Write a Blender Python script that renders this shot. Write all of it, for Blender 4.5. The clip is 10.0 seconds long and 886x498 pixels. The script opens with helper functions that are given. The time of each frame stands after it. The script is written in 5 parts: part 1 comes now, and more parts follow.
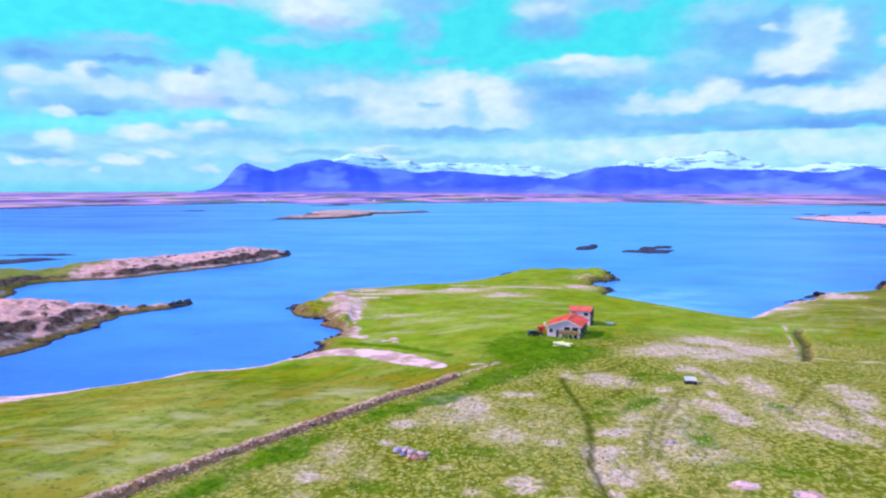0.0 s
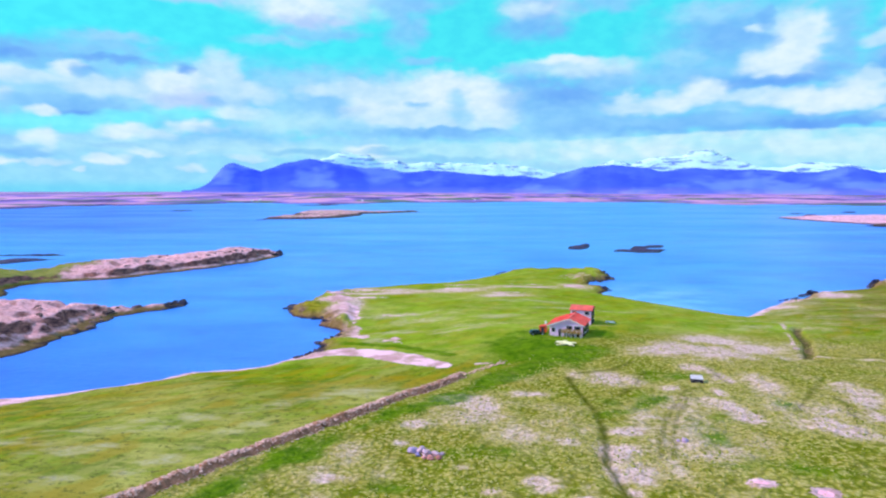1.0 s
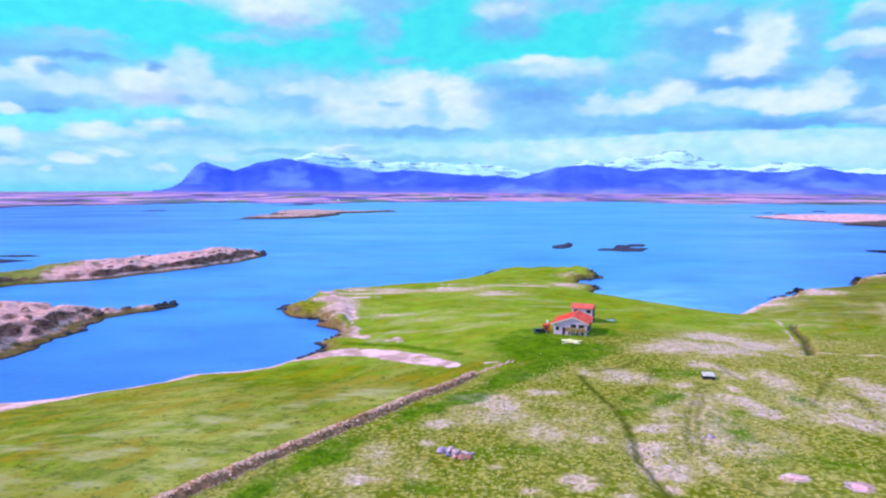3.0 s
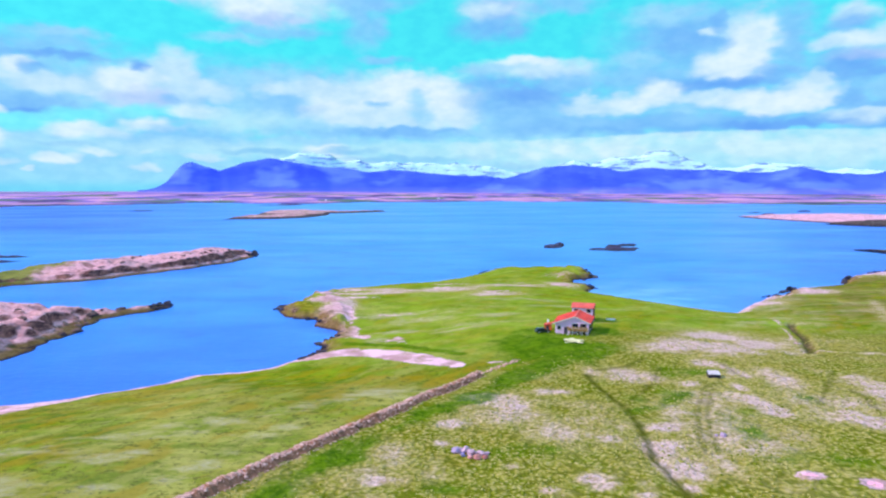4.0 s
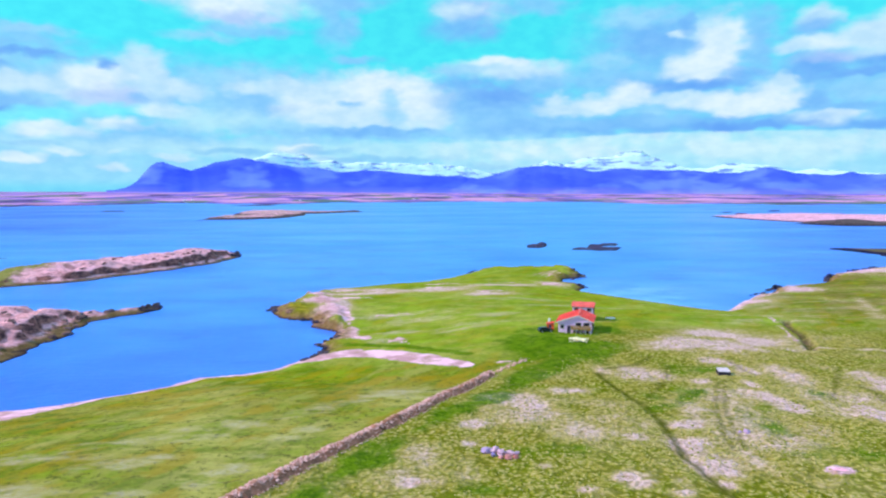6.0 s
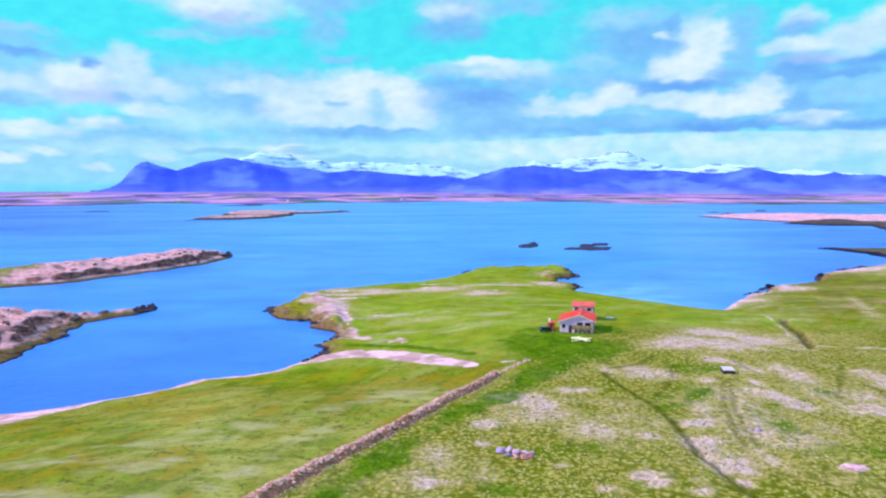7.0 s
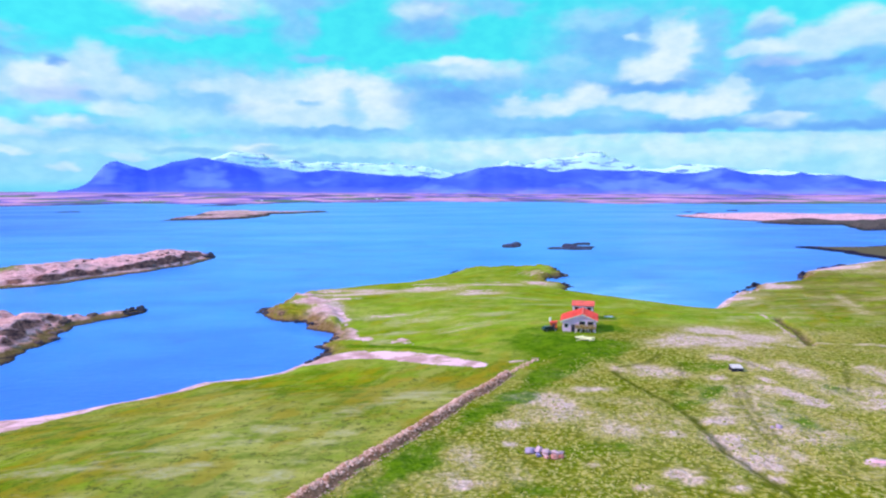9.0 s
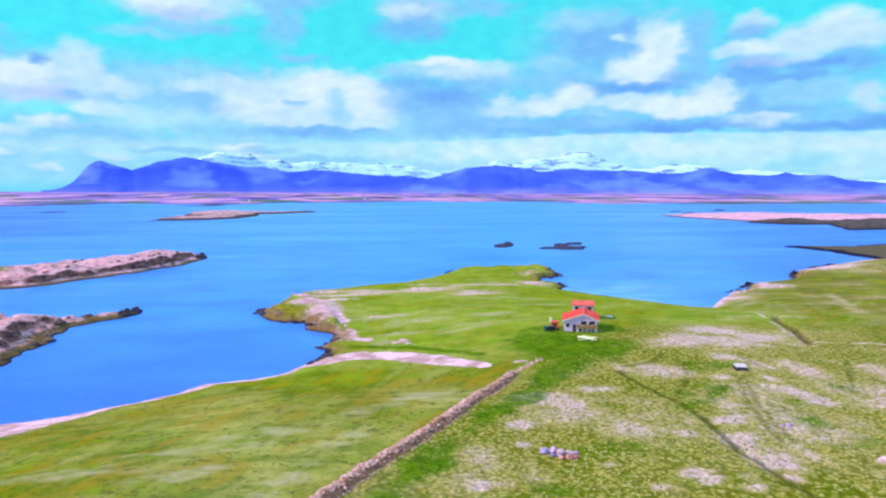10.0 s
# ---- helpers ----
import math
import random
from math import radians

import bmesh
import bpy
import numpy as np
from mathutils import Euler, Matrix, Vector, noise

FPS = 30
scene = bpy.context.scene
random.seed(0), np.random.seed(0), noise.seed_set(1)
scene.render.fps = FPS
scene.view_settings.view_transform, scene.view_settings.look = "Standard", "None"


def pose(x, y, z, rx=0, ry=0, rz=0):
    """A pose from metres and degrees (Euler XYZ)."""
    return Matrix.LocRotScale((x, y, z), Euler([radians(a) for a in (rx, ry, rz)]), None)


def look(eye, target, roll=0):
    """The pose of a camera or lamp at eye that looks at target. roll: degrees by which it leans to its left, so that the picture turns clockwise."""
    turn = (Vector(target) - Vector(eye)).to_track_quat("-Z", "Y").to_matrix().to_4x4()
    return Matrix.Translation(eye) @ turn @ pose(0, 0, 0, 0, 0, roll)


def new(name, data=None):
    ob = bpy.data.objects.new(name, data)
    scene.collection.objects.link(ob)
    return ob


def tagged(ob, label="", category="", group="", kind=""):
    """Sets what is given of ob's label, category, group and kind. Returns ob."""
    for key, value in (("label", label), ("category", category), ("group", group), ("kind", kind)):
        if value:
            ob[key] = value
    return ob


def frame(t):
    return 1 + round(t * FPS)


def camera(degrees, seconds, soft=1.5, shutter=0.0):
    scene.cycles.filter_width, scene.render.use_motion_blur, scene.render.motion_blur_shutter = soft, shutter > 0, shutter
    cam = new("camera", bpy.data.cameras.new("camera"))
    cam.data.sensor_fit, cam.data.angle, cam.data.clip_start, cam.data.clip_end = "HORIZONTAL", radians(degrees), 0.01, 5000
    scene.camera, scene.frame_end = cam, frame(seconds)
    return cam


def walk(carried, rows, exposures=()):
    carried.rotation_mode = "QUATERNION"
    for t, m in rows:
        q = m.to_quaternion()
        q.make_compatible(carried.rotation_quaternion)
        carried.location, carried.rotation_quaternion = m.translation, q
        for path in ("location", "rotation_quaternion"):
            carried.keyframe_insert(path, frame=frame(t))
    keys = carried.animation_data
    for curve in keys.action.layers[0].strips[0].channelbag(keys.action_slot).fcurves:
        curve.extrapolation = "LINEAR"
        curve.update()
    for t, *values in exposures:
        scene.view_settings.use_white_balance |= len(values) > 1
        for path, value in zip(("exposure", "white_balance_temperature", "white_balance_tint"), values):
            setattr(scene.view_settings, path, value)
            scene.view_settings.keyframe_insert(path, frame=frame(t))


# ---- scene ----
cam = camera(65.19, 10.0, soft=2.25)
# seconds, x, y, z, yaw, pitch
ROWS = [
    (0.0, 0.00, 0.00, 42.59, 0.00, -4.87), (0.5, -1.85, 0.18, 42.54, -0.52, -4.88), (1.0, -3.71, 0.37, 42.48, -1.04, -4.89),
    (1.5, -5.58, 0.59, 42.42, -1.57, -4.90), (2.0, -7.45, 0.82, 42.36, -2.10, -4.90), (2.5, -9.31, 1.06, 42.30, -2.64, -4.91),
    (3.0, -11.18, 1.33, 42.24, -3.19, -4.91), (3.5, -13.05, 1.61, 42.18, -3.73, -4.91), (4.0, -14.92, 1.90, 42.12, -4.28, -4.91),
    (4.5, -16.78, 2.21, 42.06, -4.83, -4.90), (5.0, -18.64, 2.54, 42.00, -5.38, -4.90), (5.5, -20.49, 2.88, 41.95, -5.94, -4.89),
    (6.0, -22.34, 3.24, 41.91, -6.49, -4.89), (6.5, -24.18, 3.61, 41.87, -7.04, -4.89), (7.0, -26.01, 4.00, 41.84, -7.59, -4.88),
    (7.5, -27.83, 4.40, 41.81, -8.14, -4.88), (8.0, -29.64, 4.81, 41.79, -8.69, -4.88), (8.5, -31.44, 5.24, 41.79, -9.23, -4.88),
    (9.0, -33.23, 5.68, 41.79, -9.77, -4.88), (9.5, -35.00, 6.13, 41.81, -10.30, -4.88), (10.0, -36.76, 6.59, 41.84, -10.83, -4.89),
]
EXPOSURE = 0.0
walk(cam, [(t, pose(x, y, z, 90 + pitch, 0, yaw)) for t, x, y, z, yaw, pitch in ROWS], exposures=((0.0, EXPOSURE), (10.0, EXPOSURE)))

# ---------------------------------------------------------------- light
TO_SUN = Vector((-0.80, 0.06, 0.58)).normalized()
sun_data = bpy.data.lights.new("sun", "SUN")
sun_data.energy, sun_data.angle, sun_data.color = 4.1, radians(0.6), (1.0, 0.80, 0.70)
sun = new("sun", sun_data)
sun.matrix_world = look(TO_SUN * 300, (0, 0, 0))


class Nodes:
    """Short calls for building a node tree."""

    def __init__(self, tree):
        self.tree = tree
        tree.nodes.clear()

    def add(self, kind, **inputs):
        return self.tree.nodes.new(kind)

    def put(self, socket, value):
        if isinstance(value, bpy.types.NodeSocket):
            self.tree.links.new(value, socket)
        elif isinstance(value, (tuple, list)) and len(value) == 3 and socket.type == "RGBA":
            socket.default_value = (*value, 1.0)
        else:
            socket.default_value = value

    def math(self, op, a, b=0.0, clamp=False):
        n = self.add("ShaderNodeMath")
        n.operation, n.use_clamp = op, clamp
        self.put(n.inputs[0], a), self.put(n.inputs[1], b)
        return n.outputs[0]

    def vec(self, op, a, b=(0, 0, 0), c=(0, 0, 0)):
        n = self.add("ShaderNodeVectorMath")
        n.operation = op
        self.put(n.inputs[0], a), self.put(n.inputs[1], b)
        if op == "MULTIPLY_ADD":
            self.put(n.inputs[2], c)
        return n.outputs["Value"] if op in ("LENGTH", "DOT_PRODUCT", "DISTANCE") else n.outputs["Vector"]

    def mix(self, fac, a, b, blend="MIX"):
        n = self.add("ShaderNodeMix")
        n.data_type, n.blend_type, n.clamp_factor = "RGBA", blend, True
        self.put(n.inputs[0], fac), self.put(n.inputs[6], a), self.put(n.inputs[7], b)
        return n.outputs[2]

    def noise(self, where, scale, detail=4.0, rough=0.55, colour=False, distortion=0.0):
        n = self.add("ShaderNodeTexNoise")
        self.put(n.inputs["Vector"], where)
        n.inputs["Scale"].default_value, n.inputs["Detail"].default_value = scale, detail
        n.inputs["Roughness"].default_value, n.inputs["Distortion"].default_value = rough, distortion
        return n.outputs["Color" if colour else "Fac"]

    def cells(self, where, scale, feature="F1", out="Distance"):
        n = self.add("ShaderNodeTexVoronoi")
        n.feature = feature
        self.put(n.inputs["Vector"], where)
        n.inputs["Scale"].default_value = scale
        return n.outputs[out]

    def span(self, value, a, b, lo=0.0, hi=1.0, smooth=True):
        n = self.add("ShaderNodeMapRange")
        n.interpolation_type = "SMOOTHSTEP" if smooth else "LINEAR"
        self.put(n.inputs[0], value)
        for k, v in zip((1, 2, 3, 4), (a, b, lo, hi)):
            self.put(n.inputs[k], v)
        return n.outputs[0]

    def split(self, vector):
        n = self.add("ShaderNodeSeparateXYZ")
        self.put(n.inputs[0], vector)
        return n.outputs

    def join(self, x, y, z=0.0):
        n = self.add("ShaderNodeCombineXYZ")
        for k, v in enumerate((x, y, z)):
            self.put(n.inputs[k], v)
        return n.outputs[0]

    def where(self):
        return self.add("ShaderNodeTexCoord").outputs["Object"]

    def world_place(self):
        return self.add("ShaderNodeNewGeometry").outputs["Position"]

    def normal_up(self):
        return self.split(self.add("ShaderNodeNewGeometry").outputs["Normal"])[2]

    def attribute(self, name):
        n = self.add("ShaderNodeAttribute")
        n.attribute_name = name
        s = self.add("ShaderNodeSeparateColor")
        self.tree.links.new(n.outputs["Color"], s.inputs[0])
        return s.outputs[0], s.outputs[1], s.outputs[2], n.outputs["Alpha"]

    def per_object(self):
        return self.add("ShaderNodeObjectInfo").outputs["Random"]

    def per_island(self):
        return self.add("ShaderNodeNewGeometry").outputs["Random Per Island"]

    def bump(self, height, strength=0.5, distance=0.1):
        n = self.add("ShaderNodeBump")
        n.inputs["Strength"].default_value, n.inputs["Distance"].default_value = strength, distance
        self.put(n.inputs["Height"], height)
        return n.outputs[0]

    def surface(self, colour, rough=0.8, normal=None, metal=0.0, specular=0.3):
        n = self.add("ShaderNodeBsdfPrincipled")
        self.put(n.inputs["Base Color"], colour), self.put(n.inputs["Roughness"], rough)
        self.put(n.inputs["Metallic"], metal), self.put(n.inputs["Specular IOR Level"], specular)
        if normal is not None:
            self.put(n.inputs["Normal"], normal)
        out = self.add("ShaderNodeOutputMaterial")
        self.tree.links.new(n.outputs[0], out.inputs[0])
        return n


# masses of cloud from back to front: tone, azimuth, elevation, half width, half height, in degrees
BANK_WEST = [
    ("pale", -22.6, 3.02, 12.8, 1.68), ("soft", -16.4, 7.25, 22.6, 2.35), ("pale", -26.9, 7.33, 7.2, 2.37), ("shaded", -29.9, 9.59, 3.7, 0.83), ("soft", -24.6, 10.45, 3.4, 0.94),
    ("dark", -23.7, 9.45, 3, 0.28), ("dark", -30.4, 9.43, 0.9, 0.41), ("pale", -24, 11.09, 2.6, 0.31), ("lit", -30.7, 7.98, 1.5, 0.57), ("bright", -28.8, 7.97, 1.6, 0.43),
    ("lit", -27, 8.65, 1.1, 0.43), ("bright", -25.4, 7.74, 2.2, 0.56), ("pale", -29.4, 6.97, 2.1, 0.77), ("bright", -24.1, 7.29, 2.3, 0.65), ("bright", -30.7, 6.68, 0.7, 0.46),
    ("bright", -19.2, 7.67, 3.4, 1.51), ("bright", -16.5, 9.23, 1.5, 1.34), ("lit", -19.8, 8.14, 1.8, 0.83), ("lilac", -18.2, 6.88, 2.9, 0.64), ("shaded", -15.9, 6.83, 1.7, 0.34),
    ("dark", -19, 9.14, 0.6, 0.33), ("shaded", -25.8, 8.55, 0.9, 0.28),
]
BANK_WEST_NEAR = [
    ("bright", -15.3, 7.71, 1.1, 1.2), ("lit", -13.4, 7.56, 1.6, 0.78), ("shaded", -26.8, 6.02, 2.7, 0.72), ("dark", -26.1, 5.58, 1.2, 0.24), ("soft", -29.4, 6.27, 2.1, 0.39),
    ("gap", -27.4, 4.8, 4.5, 0.52), ("gap", -18.1, 5.9, 2.9, 0.38), ("gap", -23.1, 5.42, 1.9, 0.37),
]
BANK_WEST_LOW = [
    ("lit", -28.6, 5.49, 1.2, 0.35), ("lit", -28.9, 3.7, 1.3, 0.6), ("lit", -23.5, 4.29, 1.8, 0.62), ("bright", -21, 4.24, 1.3, 0.47), ("lit", -18.5, 4.91, 1.6, 0.51),
    ("bright", -17.1, 4.61, 1.3, 0.3), ("lit", -14.9, 5.96, 2.1, 0.43), ("pale", -26.4, 3.75, 1.5, 0.41), ("shaded", -30.3, 2.71, 2.6, 0.31), ("soft", -31.1, 3.51, 1, 0.47),
    ("shaded", -23.8, 3.25, 2.1, 0.21), ("soft", -19.4, 3.43, 2.4, 0.6), ("soft", -15.2, 4.04, 3.6, 1.05), ("soft", -12.2, 3.47, 2.2, 0.45), ("lit", -31.2, 1.95, 0.9, 0.27),
    ("bright", -28.8, 2.11, 1.3, 0.24), ("lit", -24.6, 2.27, 1.1, 0.33), ("lit", -22, 2.74, 1.3, 0.3), ("bright", -18.8, 1.63, 1, 0.26), ("bright", -18.6, 2.93, 0.6, 0.22),
    ("bright", -26.3, 1.5, 0.4, 0.16), ("bright", -14.4, 2.51, 1.7, 0.22),
]
CLOUD_UPPER = [
    ("lilac", -18.1, 14.27, 3.3, 0.47), ("bright", -9, 14.51, 6.2, 1.4), ("lit", -10.5, 13.95, 2.6, 1.07), ("lilac", -9.2, 13.01, 3.5, 0.54), ("soft", -9, 12.18, 3.3, 0.38),
    ("pale", -12.3, 11.54, 2.4, 0.34), ("soft", -2, 13.23, 1.5, 2.03), ("soft", -1.6, 14.62, 3.2, 0.58), ("soft", -0.7, 10.24, 1.7, 0.31), ("lilac", 8.9, 14.17, 2.8, 1.16),
    ("bright", 7.7, 14, 1.8, 0.58), ("shaded", 8.2, 12.68, 2.6, 0.93), ("soft", 14.1, 14.27, 2.6, 0.57),
]
BANK_MID = [
    ("pale", 6.1, 4.54, 14.8, 1.18), ("pale", -6.7, 6.76, 7.4, 2), ("pale", -9.4, 8.47, 4.2, 0.87), ("soft", -8.1, 6.52, 2.5, 0.98), ("shaded", -5.8, 6.46, 1.3, 0.31),
    ("bright", -9.4, 7.81, 1.4, 0.61), ("milky", -11.2, 5.35, 4, 0.8), ("bright", -5.8, 7.88, 2.7, 0.71), ("bright", 1.5, 7.04, 6.9, 1.88), ("lit", 0.2, 8.07, 2.2, 1.33),
    ("lit", 3.1, 7.71, 2.8, 1.42), ("lit", -3.1, 6.36, 3.3, 1.17), ("lit", 5.4, 6.57, 2.4, 1.43), ("bright", -0.3, 5.83, 5.1, 0.9), ("bright", -3.1, 7.61, 1.9, 0.67),
    ("pale", 2.2, 7.26, 0.8, 0.54), ("soft", -1.1, 6.82, 1.1, 0.22), ("pale", 2.5, 6.01, 1, 0.81), ("pale", -5.8, 4.89, 3.6, 0.54), ("soft", 0.6, 4.56, 7.8, 0.41),
    ("shaded", 0.6, 4.74, 4.2, 0.27),
]
BANK_MID_EAST = [
    ("pale", 10.6, 5.86, 4, 1.78), ("bright", 10.8, 9.63, 4, 0.78), ("bright", 13.7, 9.28, 3.1, 0.86), ("lit", 11, 10.14, 2.2, 0.34), ("pale", 7.4, 9.54, 2, 0.44),
    ("shaded", 7.9, 8.57, 1.9, 0.61), ("shaded", 9.5, 7.3, 3.2, 1.24), ("shaded", 12.6, 7.23, 3.5, 1.58), ("dark", 11.5, 7.52, 2.4, 0.61), ("soft", 10.6, 5.64, 2.9, 1.16),
    ("soft", 12.6, 4.85, 3.3, 0.62), ("soft", 14.5, 8.39, 1.7, 0.52),
]
BANK_EAST = [
    ("soft", 24.6, 6.34, 11.5, 2.06), ("soft", 24.8, 10.77, 6.5, 3.17), ("shaded", 22.9, 11.52, 2.9, 1.6), ("soft", 19.8, 8.65, 4.9, 0.92), ("pale", 19.3, 10.01, 1.6, 0.58),
    ("shaded", 25.3, 8.05, 3.6, 0.73), ("pale", 21.6, 13.2, 2.8, 0.71), ("pale", 26.5, 11.33, 1.5, 1.17), ("lit", 27.9, 10.66, 1.8, 2.17), ("lit", 27.3, 9.47, 2.3, 1.06),
    ("lit", 26, 9.09, 2.2, 0.72), ("bright", 25, 11.85, 0.7, 0.35), ("shaded", 25.6, 12.46, 0.6, 0.66), ("shaded", 25.3, 10.89, 1.1, 0.55), ("dark", 26.5, 7.86, 2.7, 0.36),
    ("shaded", 29.4, 8.52, 1.1, 0.7), ("lit", 21.4, 7.4, 1.9, 0.84), ("lit", 19, 6.78, 1.7, 0.77), ("bright", 16.2, 6.32, 2.1, 0.61), ("bright", 15.8, 7.2, 0.9, 0.52),
    ("pale", 23.1, 5.99, 1.3, 0.5), ("bright", 24.6, 6.91, 2.4, 0.45), ("lit", 28.3, 6.55, 3, 0.6),
]
BANK_EAST_LOW = [
    ("lit", 31.7, 6.87, 1.7, 1.08), ("lit", 30.6, 6.28, 2.4, 0.63), ("lit", 28.7, 5.68, 1, 0.4), ("bright", 32.3, 7.92, 0.9, 0.53), ("shaded", 18.5, 4.99, 6.7, 0.65),
    ("soft", 16.4, 5.21, 3.4, 0.39), ("shaded", 27.2, 5.02, 6.1, 0.45), ("dark", 30.8, 4.75, 3.5, 0.28), ("dark", 28.3, 4.73, 1.8, 0.24), ("soft", 23.4, 5.34, 2.4, 0.38),
    ("soft", 30.5, 10.95, 1, 2.26),
]
BANK_FAR_EAST = [
    ("soft", 39.5, 4.6, 7, 1.58), ("soft", 36.5, 7.94, 6.3, 2.78), ("bright", 34.3, 12.13, 1.4, 0.78), ("shaded", 34.1, 11.45, 1.5, 0.67), ("lit", 34.6, 10.31, 2.4, 0.63),
    ("bright", 33, 10.27, 1.2, 0.48), ("lilac", 35, 9.24, 2, 0.36), ("dark", 34.1, 8.43, 1.8, 0.81), ("dark", 37.2, 8.25, 1.9, 0.28), ("bright", 37.5, 10.52, 1.7, 1.16),
    ("lit", 40.1, 11.54, 1.9, 1.04), ("bright", 39.3, 10.73, 2.1, 0.98), ("bright", 42, 10.88, 2, 1.1), ("shaded", 41.5, 9.08, 1.8, 0.75), ("dark", 39.3, 8.9, 2.2, 0.42),
    ("dark", 34.5, 6.37, 1, 0.7), ("shaded", 36.6, 5.9, 2.7, 0.28), ("pale", 38.9, 7, 2.9, 0.78), ("bright", 42.2, 6.46, 1.1, 0.99), ("lit", 34.6, 5.14, 2.4, 0.5),
    ("lit", 35.7, 5.33, 1.6, 0.33), ("dark", 39.5, 4.52, 4, 0.32), ("dark", 42.3, 4.62, 1.7, 0.5),
]
HAZE_LOW = [
    ("milky", -3.5, 3.21, 24.3, 0.64), ("milky", 19.8, 2.95, 13.8, 1.04), ("lit", 16.9, 3.09, 6.4, 0.66), ("bright", 26.9, 3.14, 4.1, 0.53), ("milky", 23, 3.82, 4.7, 0.42),
    ("lit", -5.2, 3.21, 1.6, 0.73), ("bright", -2.6, 2.21, 2.3, 0.46), ("blue", -3.5, 3.12, 2.1, 0.27), ("blue", 2.1, 2.49, 4.9, 0.28), ("blue", -1.6, 2.39, 1.2, 0.23),
    ("blue", -9.9, 3.08, 3.1, 0.23), ("pale", -5.8, 3.93, 4.6, 0.32), ("bright", -0.3, 1.75, 6.5, 0.32), ("milky", 29.4, 3.07, 3.2, 0.56), ("blue", 9.9, 1.86, 1.8, 0.27),
]
HAZE_LOW_EAST = [
    ("bright", 27, 3.89, 1.2, 0.48), ("pale", 37.8, 2.91, 3.1, 0.57), ("bright", 40.9, 3.34, 1.4, 0.47), ("milky", 41.9, 1.78, 2, 1.02), ("milky", 33.5, 2.13, 2.7, 0.51),
]

SKY_TONES = {
    "lit": (0.73, 0.90, 1.01), "bright": (0.56, 0.81, 1.0), "lilac": (0.47, 0.64, 1.0), "pale": (0.33, 0.70, 1.0), "soft": (0.25, 0.60, 1.0), "shaded": (0.19, 0.50, 0.98),
    "dark": (0.145, 0.40, 0.96), "gap": (0.20, 0.90, 1.02), "milky": (0.47, 0.82, 0.99), "blue": (0.25, 0.60, 0.95),
}
CLOUDS = BANK_FAR_EAST + BANK_WEST + BANK_WEST_NEAR + BANK_WEST_LOW + CLOUD_UPPER + BANK_MID + BANK_MID_EAST + BANK_EAST + BANK_EAST_LOW + HAZE_LOW + HAZE_LOW_EAST

world = bpy.data.worlds.new("world")
scene.world = world
world.use_nodes = True
w = Nodes(world.node_tree)
sky = w.add("ShaderNodeTexSky")
sky.sky_type, sky.sun_disc = "NISHITA", False
sky.sun_elevation, sky.sun_rotation = math.asin(TO_SUN.z), math.atan2(TO_SUN.x, TO_SUN.y)
way = w.add("ShaderNodeTexCoord").outputs["Generated"]
wx, wy, wz = w.split(way)
azimuth = w.math("MULTIPLY", w.math("ARCTAN2", wx, wy), 57.2958)
elevation = w.math("MULTIPLY", w.math("ARCSINE", wz), 57.2958)
flat_dir = w.join(azimuth, elevation)
stretched = w.vec("MULTIPLY", flat_dir, (1.0, 1.7, 1.0))
HALF = (0.5, 0.5, 0.5)
billow = w.vec("SUBTRACT", w.noise(stretched, 0.40, 2.0, 0.5, colour=True), HALF)
curl = w.vec("SUBTRACT", w.noise(stretched, 0.85, 1.5, 0.45, colour=True), HALF)
warped = w.vec("MULTIPLY_ADD", billow, (2.2, 1.0, 0.0), flat_dir)
warped = w.vec("MULTIPLY_ADD", curl, (1.1, 0.55, 0.0), warped)
ragged = w.math("MULTIPLY", w.math("SUBTRACT", w.noise(stretched, 0.8, 2.0, 0.5), 0.5), 1.1)
ragged_place = w.vec("ADD", warped, w.join(0.0, 0.0, w.math("SQRT", w.math("MAXIMUM", w.math("ADD", ragged, 0.55), 0.0))))
puffy = w.noise(stretched, 0.22, 5.0, 0.6)
texture = w.noise(stretched, 0.40, 3.0, 0.5)
# open sky above, milky towards the horizon, broken cloud overhead and all round
clear = w.mix(1.0, sky.outputs[0], (0.16, 1.55, 1.45), "MULTIPLY")
clear = w.mix(0.75, clear, (0.8, 8.9, 10.4))
cloud = w.mix(w.span(w.math("ADD", elevation, w.math("MULTIPLY", texture, 2.0)), 6.5, 2.5), clear, (3.1, 7.4, 10.0))
cloud = w.mix(w.span(elevation, 0.9, 0.0), cloud, (1.9, 7.0, 9.8))
# cloud overhead is out of view, added thick to whiten the sky's light
beyond = w.math("MULTIPLY", w.span(puffy, 0.34, 0.50), w.span(elevation, 16.0, 22.0))
around = w.math("MULTIPLY", w.span(puffy, 0.40, 0.54), w.math("MULTIPLY", w.span(w.math("ABSOLUTE", w.math("SUBTRACT", azimuth, 6.0)), 42.0, 50.0), w.span(elevation, 1.0, 4.0)))
beyond = w.math("MAXIMUM", beyond, around)
cloud = w.mix(w.math("MULTIPLY", beyond, 0.95), cloud, w.mix(w.span(texture, 0.3, 0.6), (2.4, 6.0, 9.8), (7.0, 8.8, 10.1)))
